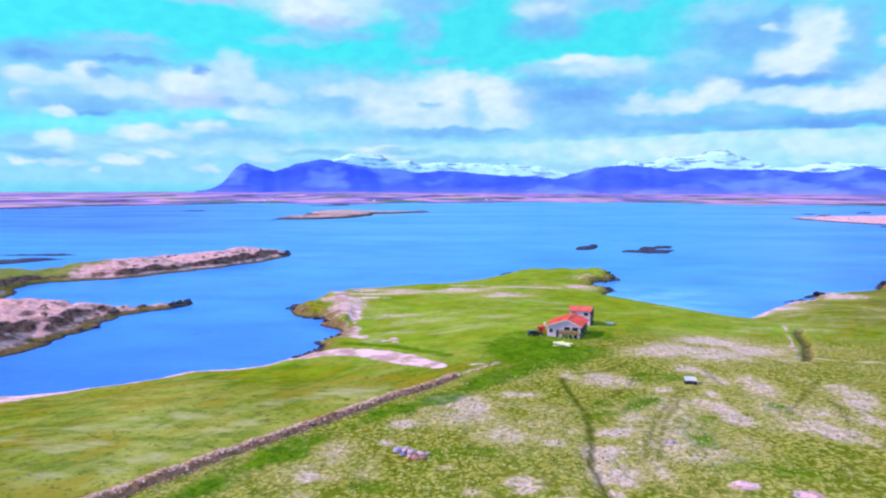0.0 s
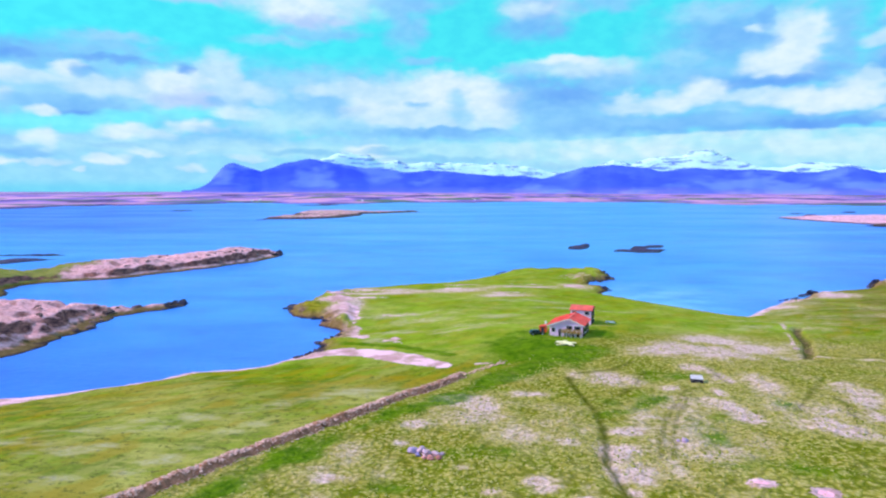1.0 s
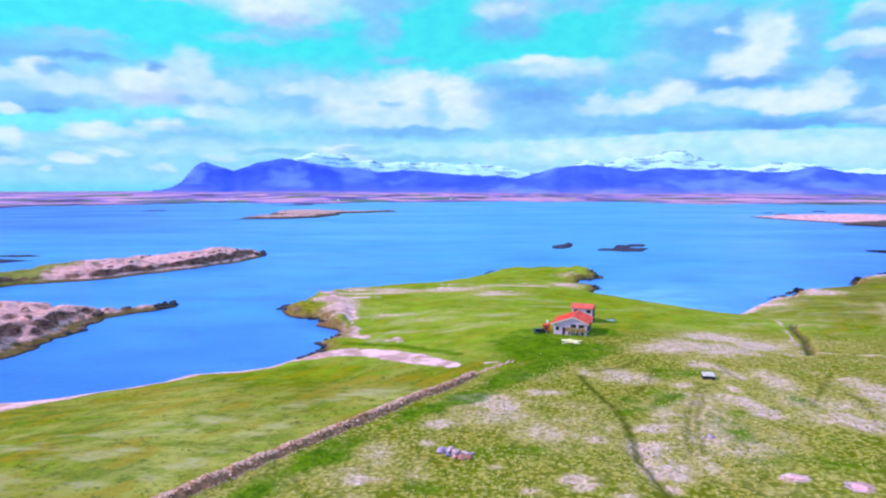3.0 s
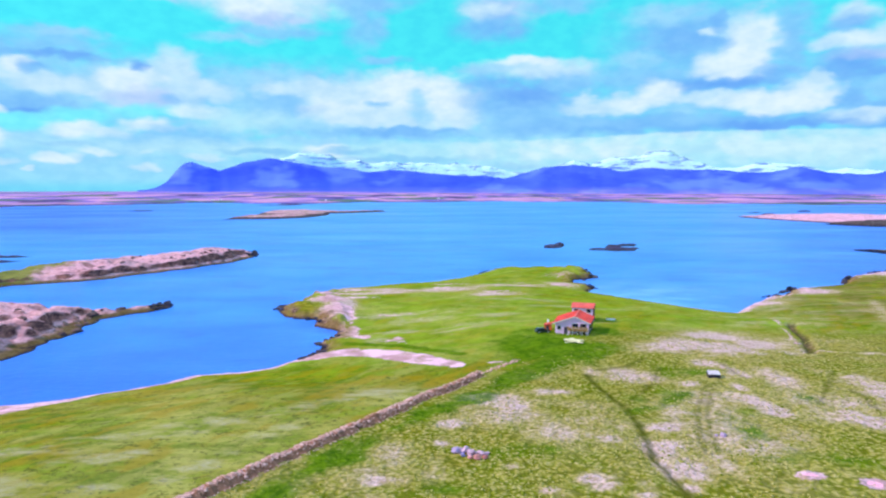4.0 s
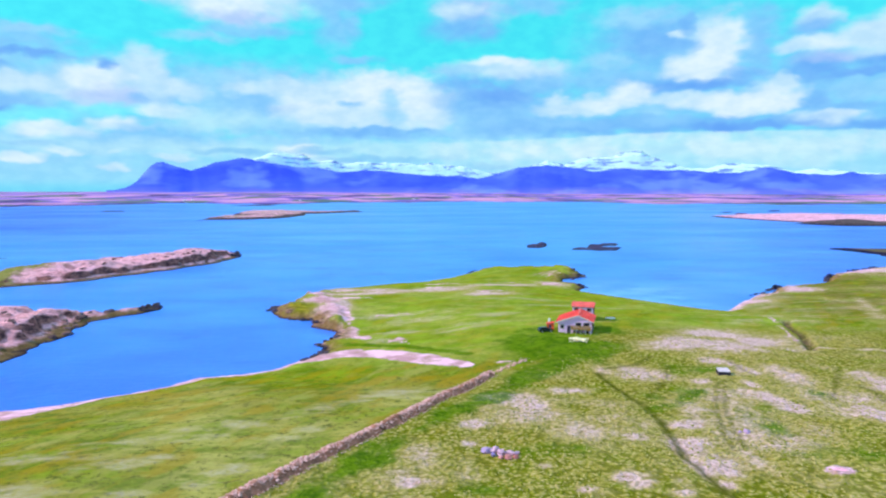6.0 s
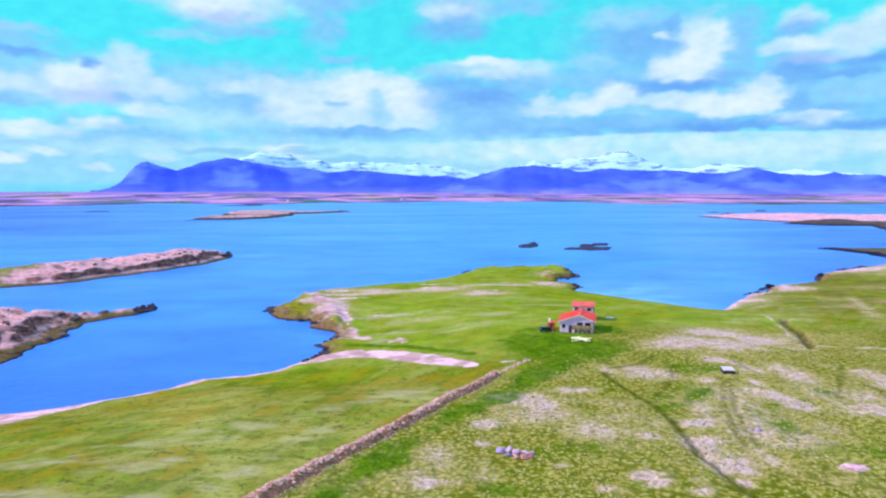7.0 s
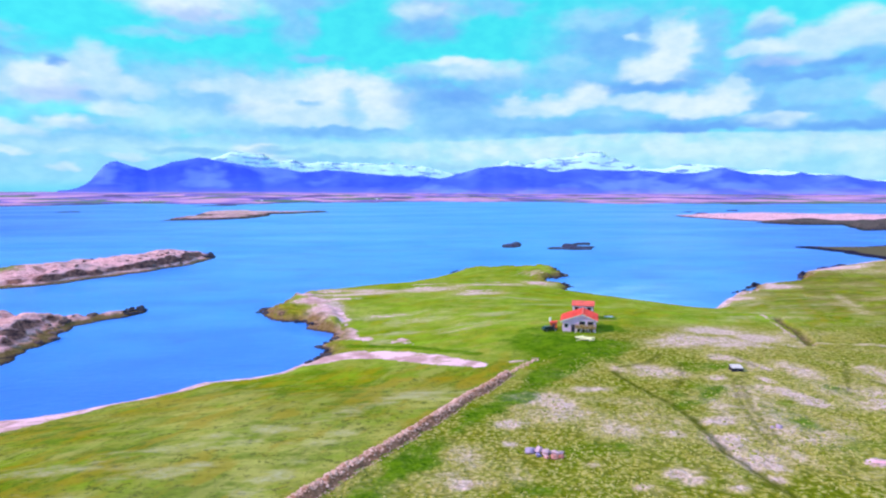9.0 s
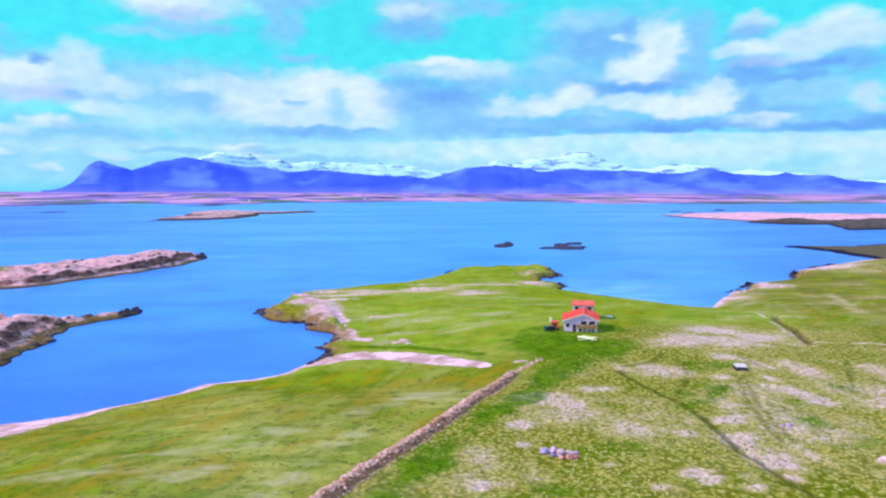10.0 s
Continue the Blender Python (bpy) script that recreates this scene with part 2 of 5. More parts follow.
# one soft mass of cloud laid over the sky behind it
puff = bpy.data.node_groups.new("cloud_puff", "ShaderNodeTree")
for socket, kind in (("Place", "NodeSocketVector"), ("Behind", "NodeSocketColor"), ("Middle", "NodeSocketVector"), ("Size", "NodeSocketVector"), ("Tone", "NodeSocketColor"), ("Outer", "NodeSocketFloat"), ("Inner", "NodeSocketFloat"), ("Depth", "NodeSocketFloat")):
    puff.interface.new_socket(name=socket, in_out="INPUT", socket_type=kind)
puff.interface.new_socket(name="Sky", in_out="OUTPUT", socket_type="NodeSocketColor")
g = Nodes(puff)
given, result = g.add("NodeGroupInput").outputs, g.add("NodeGroupOutput")
reach = g.vec("LENGTH", g.vec("DIVIDE", g.vec("SUBTRACT", given["Place"], given["Middle"]), given["Size"]))
thick = g.math("MULTIPLY", g.span(reach, given["Outer"], given["Inner"]), given["Depth"])
g.put(result.inputs[0], g.mix(thick, given["Behind"], given["Tone"]))
for tone, a, e, half_w, half_h in CLOUDS:
    crisp = tone in ("lit", "bright")
    mass = w.add("ShaderNodeGroup")
    mass.node_tree = puff
    for socket, value in (("Place", ragged_place), ("Behind", cloud), ("Middle", (a, e, 0.0)), ("Size", (half_w, half_h, 1.0)), ("Tone", tuple(10 * c for c in SKY_TONES[tone])), ("Outer", 1.69 if crisp else 1.80), ("Inner", 0.81 if crisp else 0.67), ("Depth", 0.92 if crisp else 0.86)):
        w.put(mass.inputs[socket], value)
    cloud = mass.outputs[0]
# the cloud deck over the land ends in a level edge, with pale air below it
floor_line = w.math("SUBTRACT", w.span(azimuth, 2.0, 26.0, 3.72, 4.38), w.span(azimuth, 29.0, 44.0, 0.0, 0.35))
ripple = w.math("ADD", elevation, w.math("MULTIPLY", w.math("SUBTRACT", w.noise(flat_dir, 0.5, 3.0, 0.5), 0.5), 0.5))
below = w.span(w.math("SUBTRACT", ripple, floor_line), 0.16, -0.10)
below = w.math("MULTIPLY", below, w.math("MULTIPLY", w.span(azimuth, -2.0, 12.0), w.span(ripple, 1.6, 3.2, 0.25, 0.75)))
cloud = w.mix(below, cloud, w.mix(w.span(w.noise(stretched, 0.30, 3.0, 0.5), 0.40, 0.60), (4.4, 8.2, 9.9), (6.3, 8.9, 10.0)))
# fine mottling in the cloud
cloud = w.mix(1.0, cloud, w.mix(w.span(w.noise(stretched, 0.7, 2.0, 0.5), 0.3, 0.7), (0.91, 0.96, 0.99), (1.08, 1.05, 1.01)), "MULTIPLY")
back = w.add("ShaderNodeBackground")
w.put(back.inputs[0], cloud)
back.inputs[1].default_value = 0.1
w.tree.links.new(back.outputs[0], w.add("ShaderNodeOutputWorld").inputs[0])
world.cycles.sampling_method, world.cycles.sample_map_resolution = "MANUAL", 512

# ---------------------------------------------------------------- materials


def material(name):
    m = bpy.data.materials.new(name)
    m.use_nodes = True
    return m, Nodes(m.node_tree)


def plain(name, colour, rough=0.7, vary=0.12, scale=3.0, bump=0.0, metal=0.0, specular=0.3):
    """A surface with soft stains and grain."""
    m, n = material(name)
    p = n.where()
    stain, grain = n.noise(p, scale, 4.0), n.noise(p, scale * 9, 3.0)
    dark = tuple(c * (1 - 2 * vary) for c in colour)
    light = tuple(min(1.0, c * (1 + vary)) for c in colour)
    c = n.mix(n.span(stain, 0.3, 0.7), dark, light)
    c = n.mix(n.math("MULTIPLY", n.span(grain, 0.55, 0.75), vary * 2), c, dark)
    n.surface(c, rough, n.bump(grain, 0.3, bump) if bump else None, metal, specular)
    return m


def ground_material():
    m, n = material("grassland")
    p = n.world_place()
    pale, lush_shade, sand, trail = n.attribute("cover")
    tuss, rock, weed, bleach = n.attribute("kind")
    big = n.noise(p, 0.030, 4.0, 0.6)
    mid = n.noise(p, 0.13, 5.0, 0.68)
    streak = n.noise(n.vec("MULTIPLY", p, (0.42, 1.0, 1.0)), 0.22, 6.0, 0.72)
    fine = n.noise(p, 1.1, 5.0, 0.75)
    speck = n.noise(p, 2.6, 3.0, 0.7)
    grass = n.mix(n.span(mid, 0.32, 0.66), (0.066, 0.130, 0.003), (0.190, 0.275, 0.007))
    grass = n.mix(n.span(streak, 0.44, 0.64), grass, (0.230, 0.195, 0.012))
    grass = n.mix(n.math("MULTIPLY", n.span(big, 0.46, 0.62), n.span(streak, 0.40, 0.60)), grass, (0.40, 0.39, 0.10))
    grass = n.mix(n.math("MULTIPLY", n.span(n.noise(p, 0.05, 5.0, 0.65), 0.52, 0.66), 0.6), grass, (0.27, 0.20, 0.015))
    grass = n.mix(n.math("MULTIPLY", n.span(fine, 0.50, 0.66), 0.85), grass, (0.045, 0.080, 0.003))
    grass = n.mix(n.math("MULTIPLY", n.span(fine, 0.44, 0.30), 0.45), grass, (0.33, 0.36, 0.035))
    drift = n.noise(n.vec("MULTIPLY", n.vec("ADD", p, n.vec("MULTIPLY", n.join(n.split(p)[1], n.split(p)[0]), (-0.55, 0.0, 0.0))), (0.16, 0.07, 0.0)), 1.0, 5.0, 0.65)
    mown = n.math("SUBTRACT", 1.0, tuss)
    grass = n.mix(n.math("MULTIPLY", n.math("MULTIPLY", n.span(drift, 0.52, 0.62), mown), 0.5), grass, (0.36, 0.33, 0.10))
    grass = n.mix(n.math("MULTIPLY", n.math("MULTIPLY", n.span(drift, 0.49, 0.39), mown), 0.7), grass, (0.30, 0.205, 0.006))
    clump = n.math("MULTIPLY", n.span(n.noise(p, 0.55, 5.0, 0.75), 0.55, 0.63), n.span(big, 0.40, 0.55, 0.25, 1.0))
    grass = n.mix(n.math("MULTIPLY", n.math("MULTIPLY", clump, mown), 0.85), grass, (0.040, 0.060, 0.003))
    grass = n.mix(n.math("MULTIPLY", mown, n.span(big, 0.35, 0.6, 0.02, 0.26)), grass, (0.36, 0.32, 0.13))
    green = n.math("MULTIPLY", n.math("MULTIPLY", mown, n.span(n.split(p)[1], 138.0, 172.0)), n.math("MULTIPLY", n.span(streak, 0.34, 0.56, 0.8, 0.35), n.span(n.split(p)[0], 115.0, 80.0, 0.35, 1.0)))
    grass = n.mix(green, grass, n.mix(n.span(mid, 0.32, 0.66), (0.165, 0.275, 0.008), (0.285, 0.400, 0.035)))
    faded = n.span(n.math("ADD", bleach, n.math("MULTIPLY", n.math("SUBTRACT", streak, 0.5), 2.2)), 0.32, 0.95)
    grass = n.mix(n.math("MULTIPLY", faded, 0.72), grass, n.mix(n.span(fine, 0.3, 0.7), (0.34, 0.31, 0.13), (0.58, 0.50, 0.42)))
    grass = n.mix(n.math("MULTIPLY", tuss, 0.62), grass, n.mix(n.span(mid, 0.38, 0.62), (0.37, 0.30, 0.065), (0.195, 0.208, 0.012)))
    heath = n.math("MULTIPLY", n.span(n.split(p)[0], 95.0, 150.0), n.span(n.noise(p, 0.06, 5.0, 0.65), 0.36, 0.58))
    grass = n.mix(n.math("MULTIPLY", heath, 0.8), grass, n.mix(n.span(streak, 0.4, 0.6), (0.11, 0.125, 0.012), (0.20, 0.15, 0.06)))
    # hummocks: pale bleached tops among green hollows
    knobs = n.cells(n.vec("ADD", p, n.vec("MULTIPLY", n.noise(p, 0.7, 2.0, 0.5, colour=True), (1.4, 1.4, 0))), 1.15)
    small = n.cells(p, 2.6)
    tops = n.math("MULTIPLY", n.span(knobs, 0.55, 0.15), n.span(mid, 0.30, 0.54))
    tops = n.math("MAXIMUM", tops, n.math("MULTIPLY", n.span(small, 0.36, 0.12), n.span(speck, 0.42, 0.58)))
    straw = n.mix(n.span(speck, 0.3, 0.7), (0.40, 0.33, 0.09), (0.64, 0.50, 0.32))
    c = n.mix(n.math("MULTIPLY", n.math("MULTIPLY", tops, n.math("MULTIPLY", tuss, n.span(n.split(p)[0], 75.0, 110.0, 1.0, 0.4))), 0.65), grass, straw)
    c = n.mix(n.math("MULTIPLY", n.math("MULTIPLY", n.span(knobs, 0.42, 0.72), tuss), 0.65), c, (0.075, 0.095, 0.005))
    # worn, stony ground in patches with broken edges
    broken = n.math("ADD", n.math("MULTIPLY", n.math("SUBTRACT", n.noise(p, 0.15, 7.0, 0.72), 0.5), 2.9), n.math("MULTIPLY", n.math("SUBTRACT", fine, 0.5), 0.9))
    worn = n.span(n.math("ADD", n.math("MULTIPLY", pale, 1.35), n.math("MULTIPLY", broken, 0.80)), 0.50, 1.35)
    dry = n.math("MULTIPLY", n.span(n.math("ADD", n.math("MULTIPLY", pale, 1.3), n.math("MULTIPLY", broken, 0.45)), 0.05, 0.85), 0.72)
    c = n.mix(dry, c, n.mix(n.span(fine, 0.34, 0.64), (0.22, 0.185, 0.035), (0.62, 0.465, 0.29)))
    stony = n.mix(n.span(fine, 0.32, 0.66), (0.46, 0.30, 0.30), (0.78, 0.54, 0.68))
    stony = n.mix(n.math("MULTIPLY", n.span(small, 0.32, 0.1), 0.6), stony, (0.90, 0.66, 0.74))
    stony = n.mix(n.math("MULTIPLY", n.span(speck, 0.56, 0.72), 0.6), stony, (0.22, 0.22, 0.04))
    c = n.mix(n.math("MULTIPLY", worn, n.span(speck, 0.62, 0.42, 0.55, 1.0)), c, stony)
    rich = n.span(n.math("ADD", lush_shade, n.math("MULTIPLY", n.math("SUBTRACT", n.noise(p, 0.20, 5.0, 0.7), 0.5), 2.0)), 0.12, 1.0)
    c = n.mix(n.math("MULTIPLY", rich, 0.9), c, n.mix(n.span(n.noise(p, 0.45, 6.0, 0.7), 0.36, 0.64), (0.110, 0.205, 0.007), (0.036, 0.108, 0.003)))
    c = n.mix(n.math("MULTIPLY", trail, n.span(fine, 0.2, 0.5, 0.55, 0.9)), c, n.mix(fine, (0.034, 0.052, 0.004), (0.085, 0.092, 0.010)))
    shore = n.mix(n.span(n.noise(p, 0.16, 6.0, 0.6), 0.36, 0.60), (0.50, 0.28, 0.35), (0.88, 0.54, 0.76))
    shore = n.mix(n.span(n.noise(p, 0.30, 6.0, 0.75), 0.50, 0.64, 0.0, 0.75), shore, (0.36, 0.24, 0.15))
    shore = n.mix(n.span(sand, 1.03, 1.15), shore, (0.97, 0.46, 0.68))
    c = n.mix(n.span(n.math("ADD", sand, n.math("MULTIPLY", n.math("SUBTRACT", n.noise(p, 0.5, 6.0, 0.75), 0.5), 2.0)), 0.34, 0.66), c, shore)
    crag = n.mix(n.span(n.noise(p, 0.7, 6.0, 0.75), 0.35, 0.65), (0.055, 0.030, 0.034), (0.34, 0.20, 0.17))
    olive = n.mix(n.span(n.noise(p, 0.5, 4.0), 0.35, 0.65), (0.14, 0.095, 0.012), (0.34, 0.25, 0.035))
    c = n.mix(n.math("MULTIPLY", weed, n.span(mid, 0.25, 0.6, 0.3, 0.8)), c, olive)
    c = n.mix(n.math("MULTIPLY", rock, n.span(n.noise(p, 0.30, 5.0, 0.7), 0.34, 0.56)), c, crag)
    c = n.mix(n.math("MULTIPLY", n.span(n.normal_up(), 0.90, 0.72), 0.85), c, n.mix(n.math("MULTIPLY", weed, 0.75), crag, n.mix(fine, (0.10, 0.06, 0.014), (0.30, 0.19, 0.05))))
    tide = n.math("MULTIPLY", n.span(weed, 0.25, 0.6), n.span(n.math("ADD", n.split(p)[2], n.math("MULTIPLY", fine, 0.7)), 1.05, 0.55))
    c = n.mix(n.math("MULTIPLY", tide, 0.9), c, n.mix(fine, (0.030, 0.020, 0.030), (0.085, 0.055, 0.060)))
    weedy = n.mix(n.span(trail, 1.5, 1.95), n.mix(fine, (0.075, 0.070, 0.050), (0.17, 0.135, 0.105)), n.mix(fine, (0.008, 0.009, 0.036), (0.034, 0.030, 0.070)))
    c = n.mix(n.span(trail, 1.05, 1.4), c, weedy)
    height = n.math("ADD", n.math("MULTIPLY", n.math("SUBTRACT", 0.6, knobs), tuss), n.math("MULTIPLY", fine, 0.8))
    n.surface(c, 0.95, n.bump(height, 0.7, 0.4), specular=0.0)
    return m


def island_material(name, top_a, top_b, grass_share, wet=(0.15, 0.105, 0.018), band=1.6, crag_light=(0.44, 0.18, 0.17), green_west=False):
    m, n = material(name)
    p = n.world_place()
    mid, fine = n.noise(p, 0.07, 5.0, 0.65), n.noise(p, 0.6, 5.0, 0.7)
    c = n.mix(n.span(fine, 0.3, 0.7), top_a, top_b)
    c = n.mix(n.math("MULTIPLY", n.span(n.noise(p, 0.18, 4.0, 0.6), 0.50, 0.64), 0.75), c, tuple(0.3 * a + 0.25 * b for a, b in zip(top_a, crag_light)))
    c = n.mix(n.math("MULTIPLY", n.span(mid, 0.5, 0.62), grass_share), c, (0.17, 0.22, 0.02))
    if green_west:
        west = n.span(n.math("ADD", n.split(p)[0], n.math("MULTIPLY", n.math("SUBTRACT", mid, 0.5), 60.0)), -170.0, -182.0)
        c = n.mix(n.math("MULTIPLY", west, 0.9), c, n.mix(fine, (0.24, 0.28, 0.02), (0.14, 0.17, 0.012)))
    crag = n.mix(n.span(n.noise(n.vec("MULTIPLY", p, (1.0, 1.0, 2.2)), 0.33, 6.0, 0.78), 0.38, 0.66), tuple(v * k for v, k in zip(crag_light, (0.17, 0.17, 0.24))) if top_a[0] > 0.2 else (0.014, 0.013, 0.040), crag_light)
    spots = n.math("MULTIPLY", n.span(n.noise(p, 0.22, 6.0, 0.75), 0.57, 0.67), 0.7)
    c = n.mix(spots, c, crag)
    c = n.mix(n.span(n.normal_up(), 0.93, 0.78), c, crag)
    z = n.split(p)[2]
    shore = n.span(n.math("ADD", z, n.math("MULTIPLY", fine, 0.9)), band, band - 0.7)
    c = n.mix(n.math("MULTIPLY", shore, 0.92), c, n.mix(n.span(fine, 0.3, 0.7), tuple(0.45 * v for v in wet), wet))
    c = n.mix(n.span(n.math("ADD", z, n.math("MULTIPLY", fine, 0.4)), 0.55, 0.25), c, (0.022, 0.014, 0.026))
    n.surface(c, 0.9, n.bump(n.math("ADD", fine, n.noise(p, 2.0, 4.0, 0.7)), 0.7, 0.6), specular=0.1)
    return m


def sea_material():
    m, n = material("sea_water")
    p = n.world_place()
    chop = n.noise(n.vec("MULTIPLY", p, (1.0, 1.5, 1.0)), 0.30, 5.0, 0.65)
    swell = n.noise(n.vec("MULTIPLY", p, (0.022, 0.034, 1.0)), 1.0, 4.0, 0.6)
    lanes = n.noise(n.vec("MULTIPLY", p, (0.0030, 0.0070, 1.0)), 1.0, 4.0, 0.6)
    c = n.mix(n.span(swell, 0.3, 0.7), (0.022, 0.170, 0.95), (0.045, 0.265, 1.0))
    c = n.mix(n.math("MULTIPLY", n.span(lanes, 0.52, 0.72), 0.6), c, (0.03, 0.14, 0.80))
    # paler blue painted in with distance from the camera's start
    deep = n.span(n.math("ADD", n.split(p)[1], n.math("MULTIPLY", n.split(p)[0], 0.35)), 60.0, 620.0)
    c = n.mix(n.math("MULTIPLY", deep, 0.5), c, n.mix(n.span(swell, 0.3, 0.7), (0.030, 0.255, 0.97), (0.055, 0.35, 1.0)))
    # blue darkened by bearing from the camera's start, fitted to its view
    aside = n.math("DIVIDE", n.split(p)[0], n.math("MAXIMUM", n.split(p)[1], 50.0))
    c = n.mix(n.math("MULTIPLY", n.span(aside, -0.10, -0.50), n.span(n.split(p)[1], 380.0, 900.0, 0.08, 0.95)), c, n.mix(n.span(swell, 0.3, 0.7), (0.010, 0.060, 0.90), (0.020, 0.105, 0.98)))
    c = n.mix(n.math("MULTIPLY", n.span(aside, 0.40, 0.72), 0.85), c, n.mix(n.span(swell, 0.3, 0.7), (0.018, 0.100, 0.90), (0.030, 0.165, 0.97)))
    # darker blue close in stands for the island's shade and reflection
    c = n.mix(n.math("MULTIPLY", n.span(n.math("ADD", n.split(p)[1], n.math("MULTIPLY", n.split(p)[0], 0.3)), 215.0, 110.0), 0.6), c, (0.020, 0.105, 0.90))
    calm = n.noise(n.vec("MULTIPLY", p, (0.009, 0.011, 1.0)), 1.0, 5.0, 0.6)
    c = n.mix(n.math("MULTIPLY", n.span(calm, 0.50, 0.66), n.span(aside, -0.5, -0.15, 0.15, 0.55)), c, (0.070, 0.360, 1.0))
    thin = n.noise(n.vec("MULTIPLY", p, (0.020, 0.045, 1.0)), 1.0, 4.0, 0.65)
    c = n.mix(n.math("MULTIPLY", n.span(thin, 0.57, 0.68), 0.38), c, (0.024, 0.120, 0.80))
    gust = n.noise(n.vec("MULTIPLY", p, (0.050, 0.065, 1.0)), 1.0, 4.0, 0.6)
    c = n.mix(n.math("MULTIPLY", n.span(gust, 0.62, 0.70), 0.5), c, (0.014, 0.085, 0.82))
    # pale glint off the north-east coast painted into the water colour
    coast_glint = n.math("MULTIPLY", n.span(n.vec("DISTANCE", n.vec("MULTIPLY", p, (1.0, 0.7, 1.0)), (84.0, 189.0, 0.0)), 44.0, 8.0), n.span(gust, 0.28, 0.72))
    c = n.mix(n.math("MULTIPLY", coast_glint, 0.65), c, (0.24, 0.58, 1.0))
    bs = n.surface(c, n.span(lanes, 0.35, 0.65, 0.30, 0.42), n.bump(n.math("ADD", n.math("MULTIPLY", chop, 0.6), swell), 0.5, 0.8), specular=0.5)
    bs.inputs["IOR"].default_value = 1.33
    return m


def lowland_material():
    m, n = material("far_fields")
    p = n.world_place()
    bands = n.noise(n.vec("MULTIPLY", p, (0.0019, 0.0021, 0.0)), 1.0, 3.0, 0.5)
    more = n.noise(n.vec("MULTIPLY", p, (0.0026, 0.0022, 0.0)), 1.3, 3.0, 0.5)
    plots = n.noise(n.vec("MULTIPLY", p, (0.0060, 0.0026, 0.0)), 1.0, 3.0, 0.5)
    # violet of distant haze is mixed into the field colours, more towards the mountains
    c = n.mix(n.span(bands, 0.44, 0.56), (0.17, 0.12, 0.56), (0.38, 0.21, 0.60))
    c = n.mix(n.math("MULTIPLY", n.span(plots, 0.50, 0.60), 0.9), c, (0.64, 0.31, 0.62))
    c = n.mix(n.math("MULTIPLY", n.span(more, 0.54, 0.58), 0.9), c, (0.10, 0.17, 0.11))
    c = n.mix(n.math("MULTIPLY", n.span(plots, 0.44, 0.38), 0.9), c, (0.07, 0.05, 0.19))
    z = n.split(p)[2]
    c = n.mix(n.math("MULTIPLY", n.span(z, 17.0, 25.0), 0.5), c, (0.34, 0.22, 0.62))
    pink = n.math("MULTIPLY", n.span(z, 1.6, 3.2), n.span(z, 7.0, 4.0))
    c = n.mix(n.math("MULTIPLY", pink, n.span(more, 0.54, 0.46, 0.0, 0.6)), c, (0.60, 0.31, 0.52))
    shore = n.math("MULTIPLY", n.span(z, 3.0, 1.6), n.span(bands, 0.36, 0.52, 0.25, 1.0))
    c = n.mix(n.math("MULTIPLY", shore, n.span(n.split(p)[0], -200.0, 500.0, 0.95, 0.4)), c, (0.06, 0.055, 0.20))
    n.surface(c, 0.95, specular=0.05)
    return m


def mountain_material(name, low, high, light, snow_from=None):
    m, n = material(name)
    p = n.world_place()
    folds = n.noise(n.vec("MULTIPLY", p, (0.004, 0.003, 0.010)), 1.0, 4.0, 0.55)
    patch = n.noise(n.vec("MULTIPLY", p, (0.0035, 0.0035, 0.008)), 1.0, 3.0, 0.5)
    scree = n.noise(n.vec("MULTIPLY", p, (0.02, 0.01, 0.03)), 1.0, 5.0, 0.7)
    # air haze painted into the rock colour: blue slopes, violet foot
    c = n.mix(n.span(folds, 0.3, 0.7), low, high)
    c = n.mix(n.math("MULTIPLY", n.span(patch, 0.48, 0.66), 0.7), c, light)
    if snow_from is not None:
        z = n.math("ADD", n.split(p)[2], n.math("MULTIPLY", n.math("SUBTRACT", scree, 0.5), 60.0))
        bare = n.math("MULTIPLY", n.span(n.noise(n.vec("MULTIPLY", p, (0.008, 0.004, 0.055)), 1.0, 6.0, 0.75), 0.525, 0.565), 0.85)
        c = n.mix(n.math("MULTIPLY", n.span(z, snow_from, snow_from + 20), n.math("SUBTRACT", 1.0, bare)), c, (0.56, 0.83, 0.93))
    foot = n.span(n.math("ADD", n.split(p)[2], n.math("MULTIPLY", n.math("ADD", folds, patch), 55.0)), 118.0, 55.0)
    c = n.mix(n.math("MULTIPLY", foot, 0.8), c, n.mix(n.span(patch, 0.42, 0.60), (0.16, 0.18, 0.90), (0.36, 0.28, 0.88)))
    n.surface(c, 0.95, specular=0.05)
    return m


GROUND = ground_material()
ISLAND_DRY = island_material("dry_island", (0.60, 0.27, 0.34), (0.95, 0.53, 0.70), 0.10, band=1.85)
ISLAND_GREEN = island_material("mossy_island", (0.62, 0.28, 0.37), (0.96, 0.54, 0.73), 0.10, green_west=True)
ISLAND_PINK = island_material("sand_island", (0.80, 0.38, 0.58), (0.95, 0.52, 0.80), 0.0, (0.05, 0.035, 0.06), 1.9)
ISLAND_MIXED = island_material("mottled_islet", (0.44, 0.24, 0.34), (0.84, 0.48, 0.66), 0.6, (0.05, 0.035, 0.05), 3.4)
# the skerries' blue is distance haze put into their dark base colour
ISLAND_DARK = island_material("hazed_dark_rock", (0.028, 0.028, 0.105), (0.12, 0.10, 0.22), 0.0, (0.026, 0.026, 0.090), 1.2, (0.13, 0.10, 0.19))
ISLAND_OLIVE = island_material("weedy_spit", (0.045, 0.038, 0.060), (0.16, 0.115, 0.12), 0.0, (0.03, 0.022, 0.035), 2.2, (0.075, 0.058, 0.08))
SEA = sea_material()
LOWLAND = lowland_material()
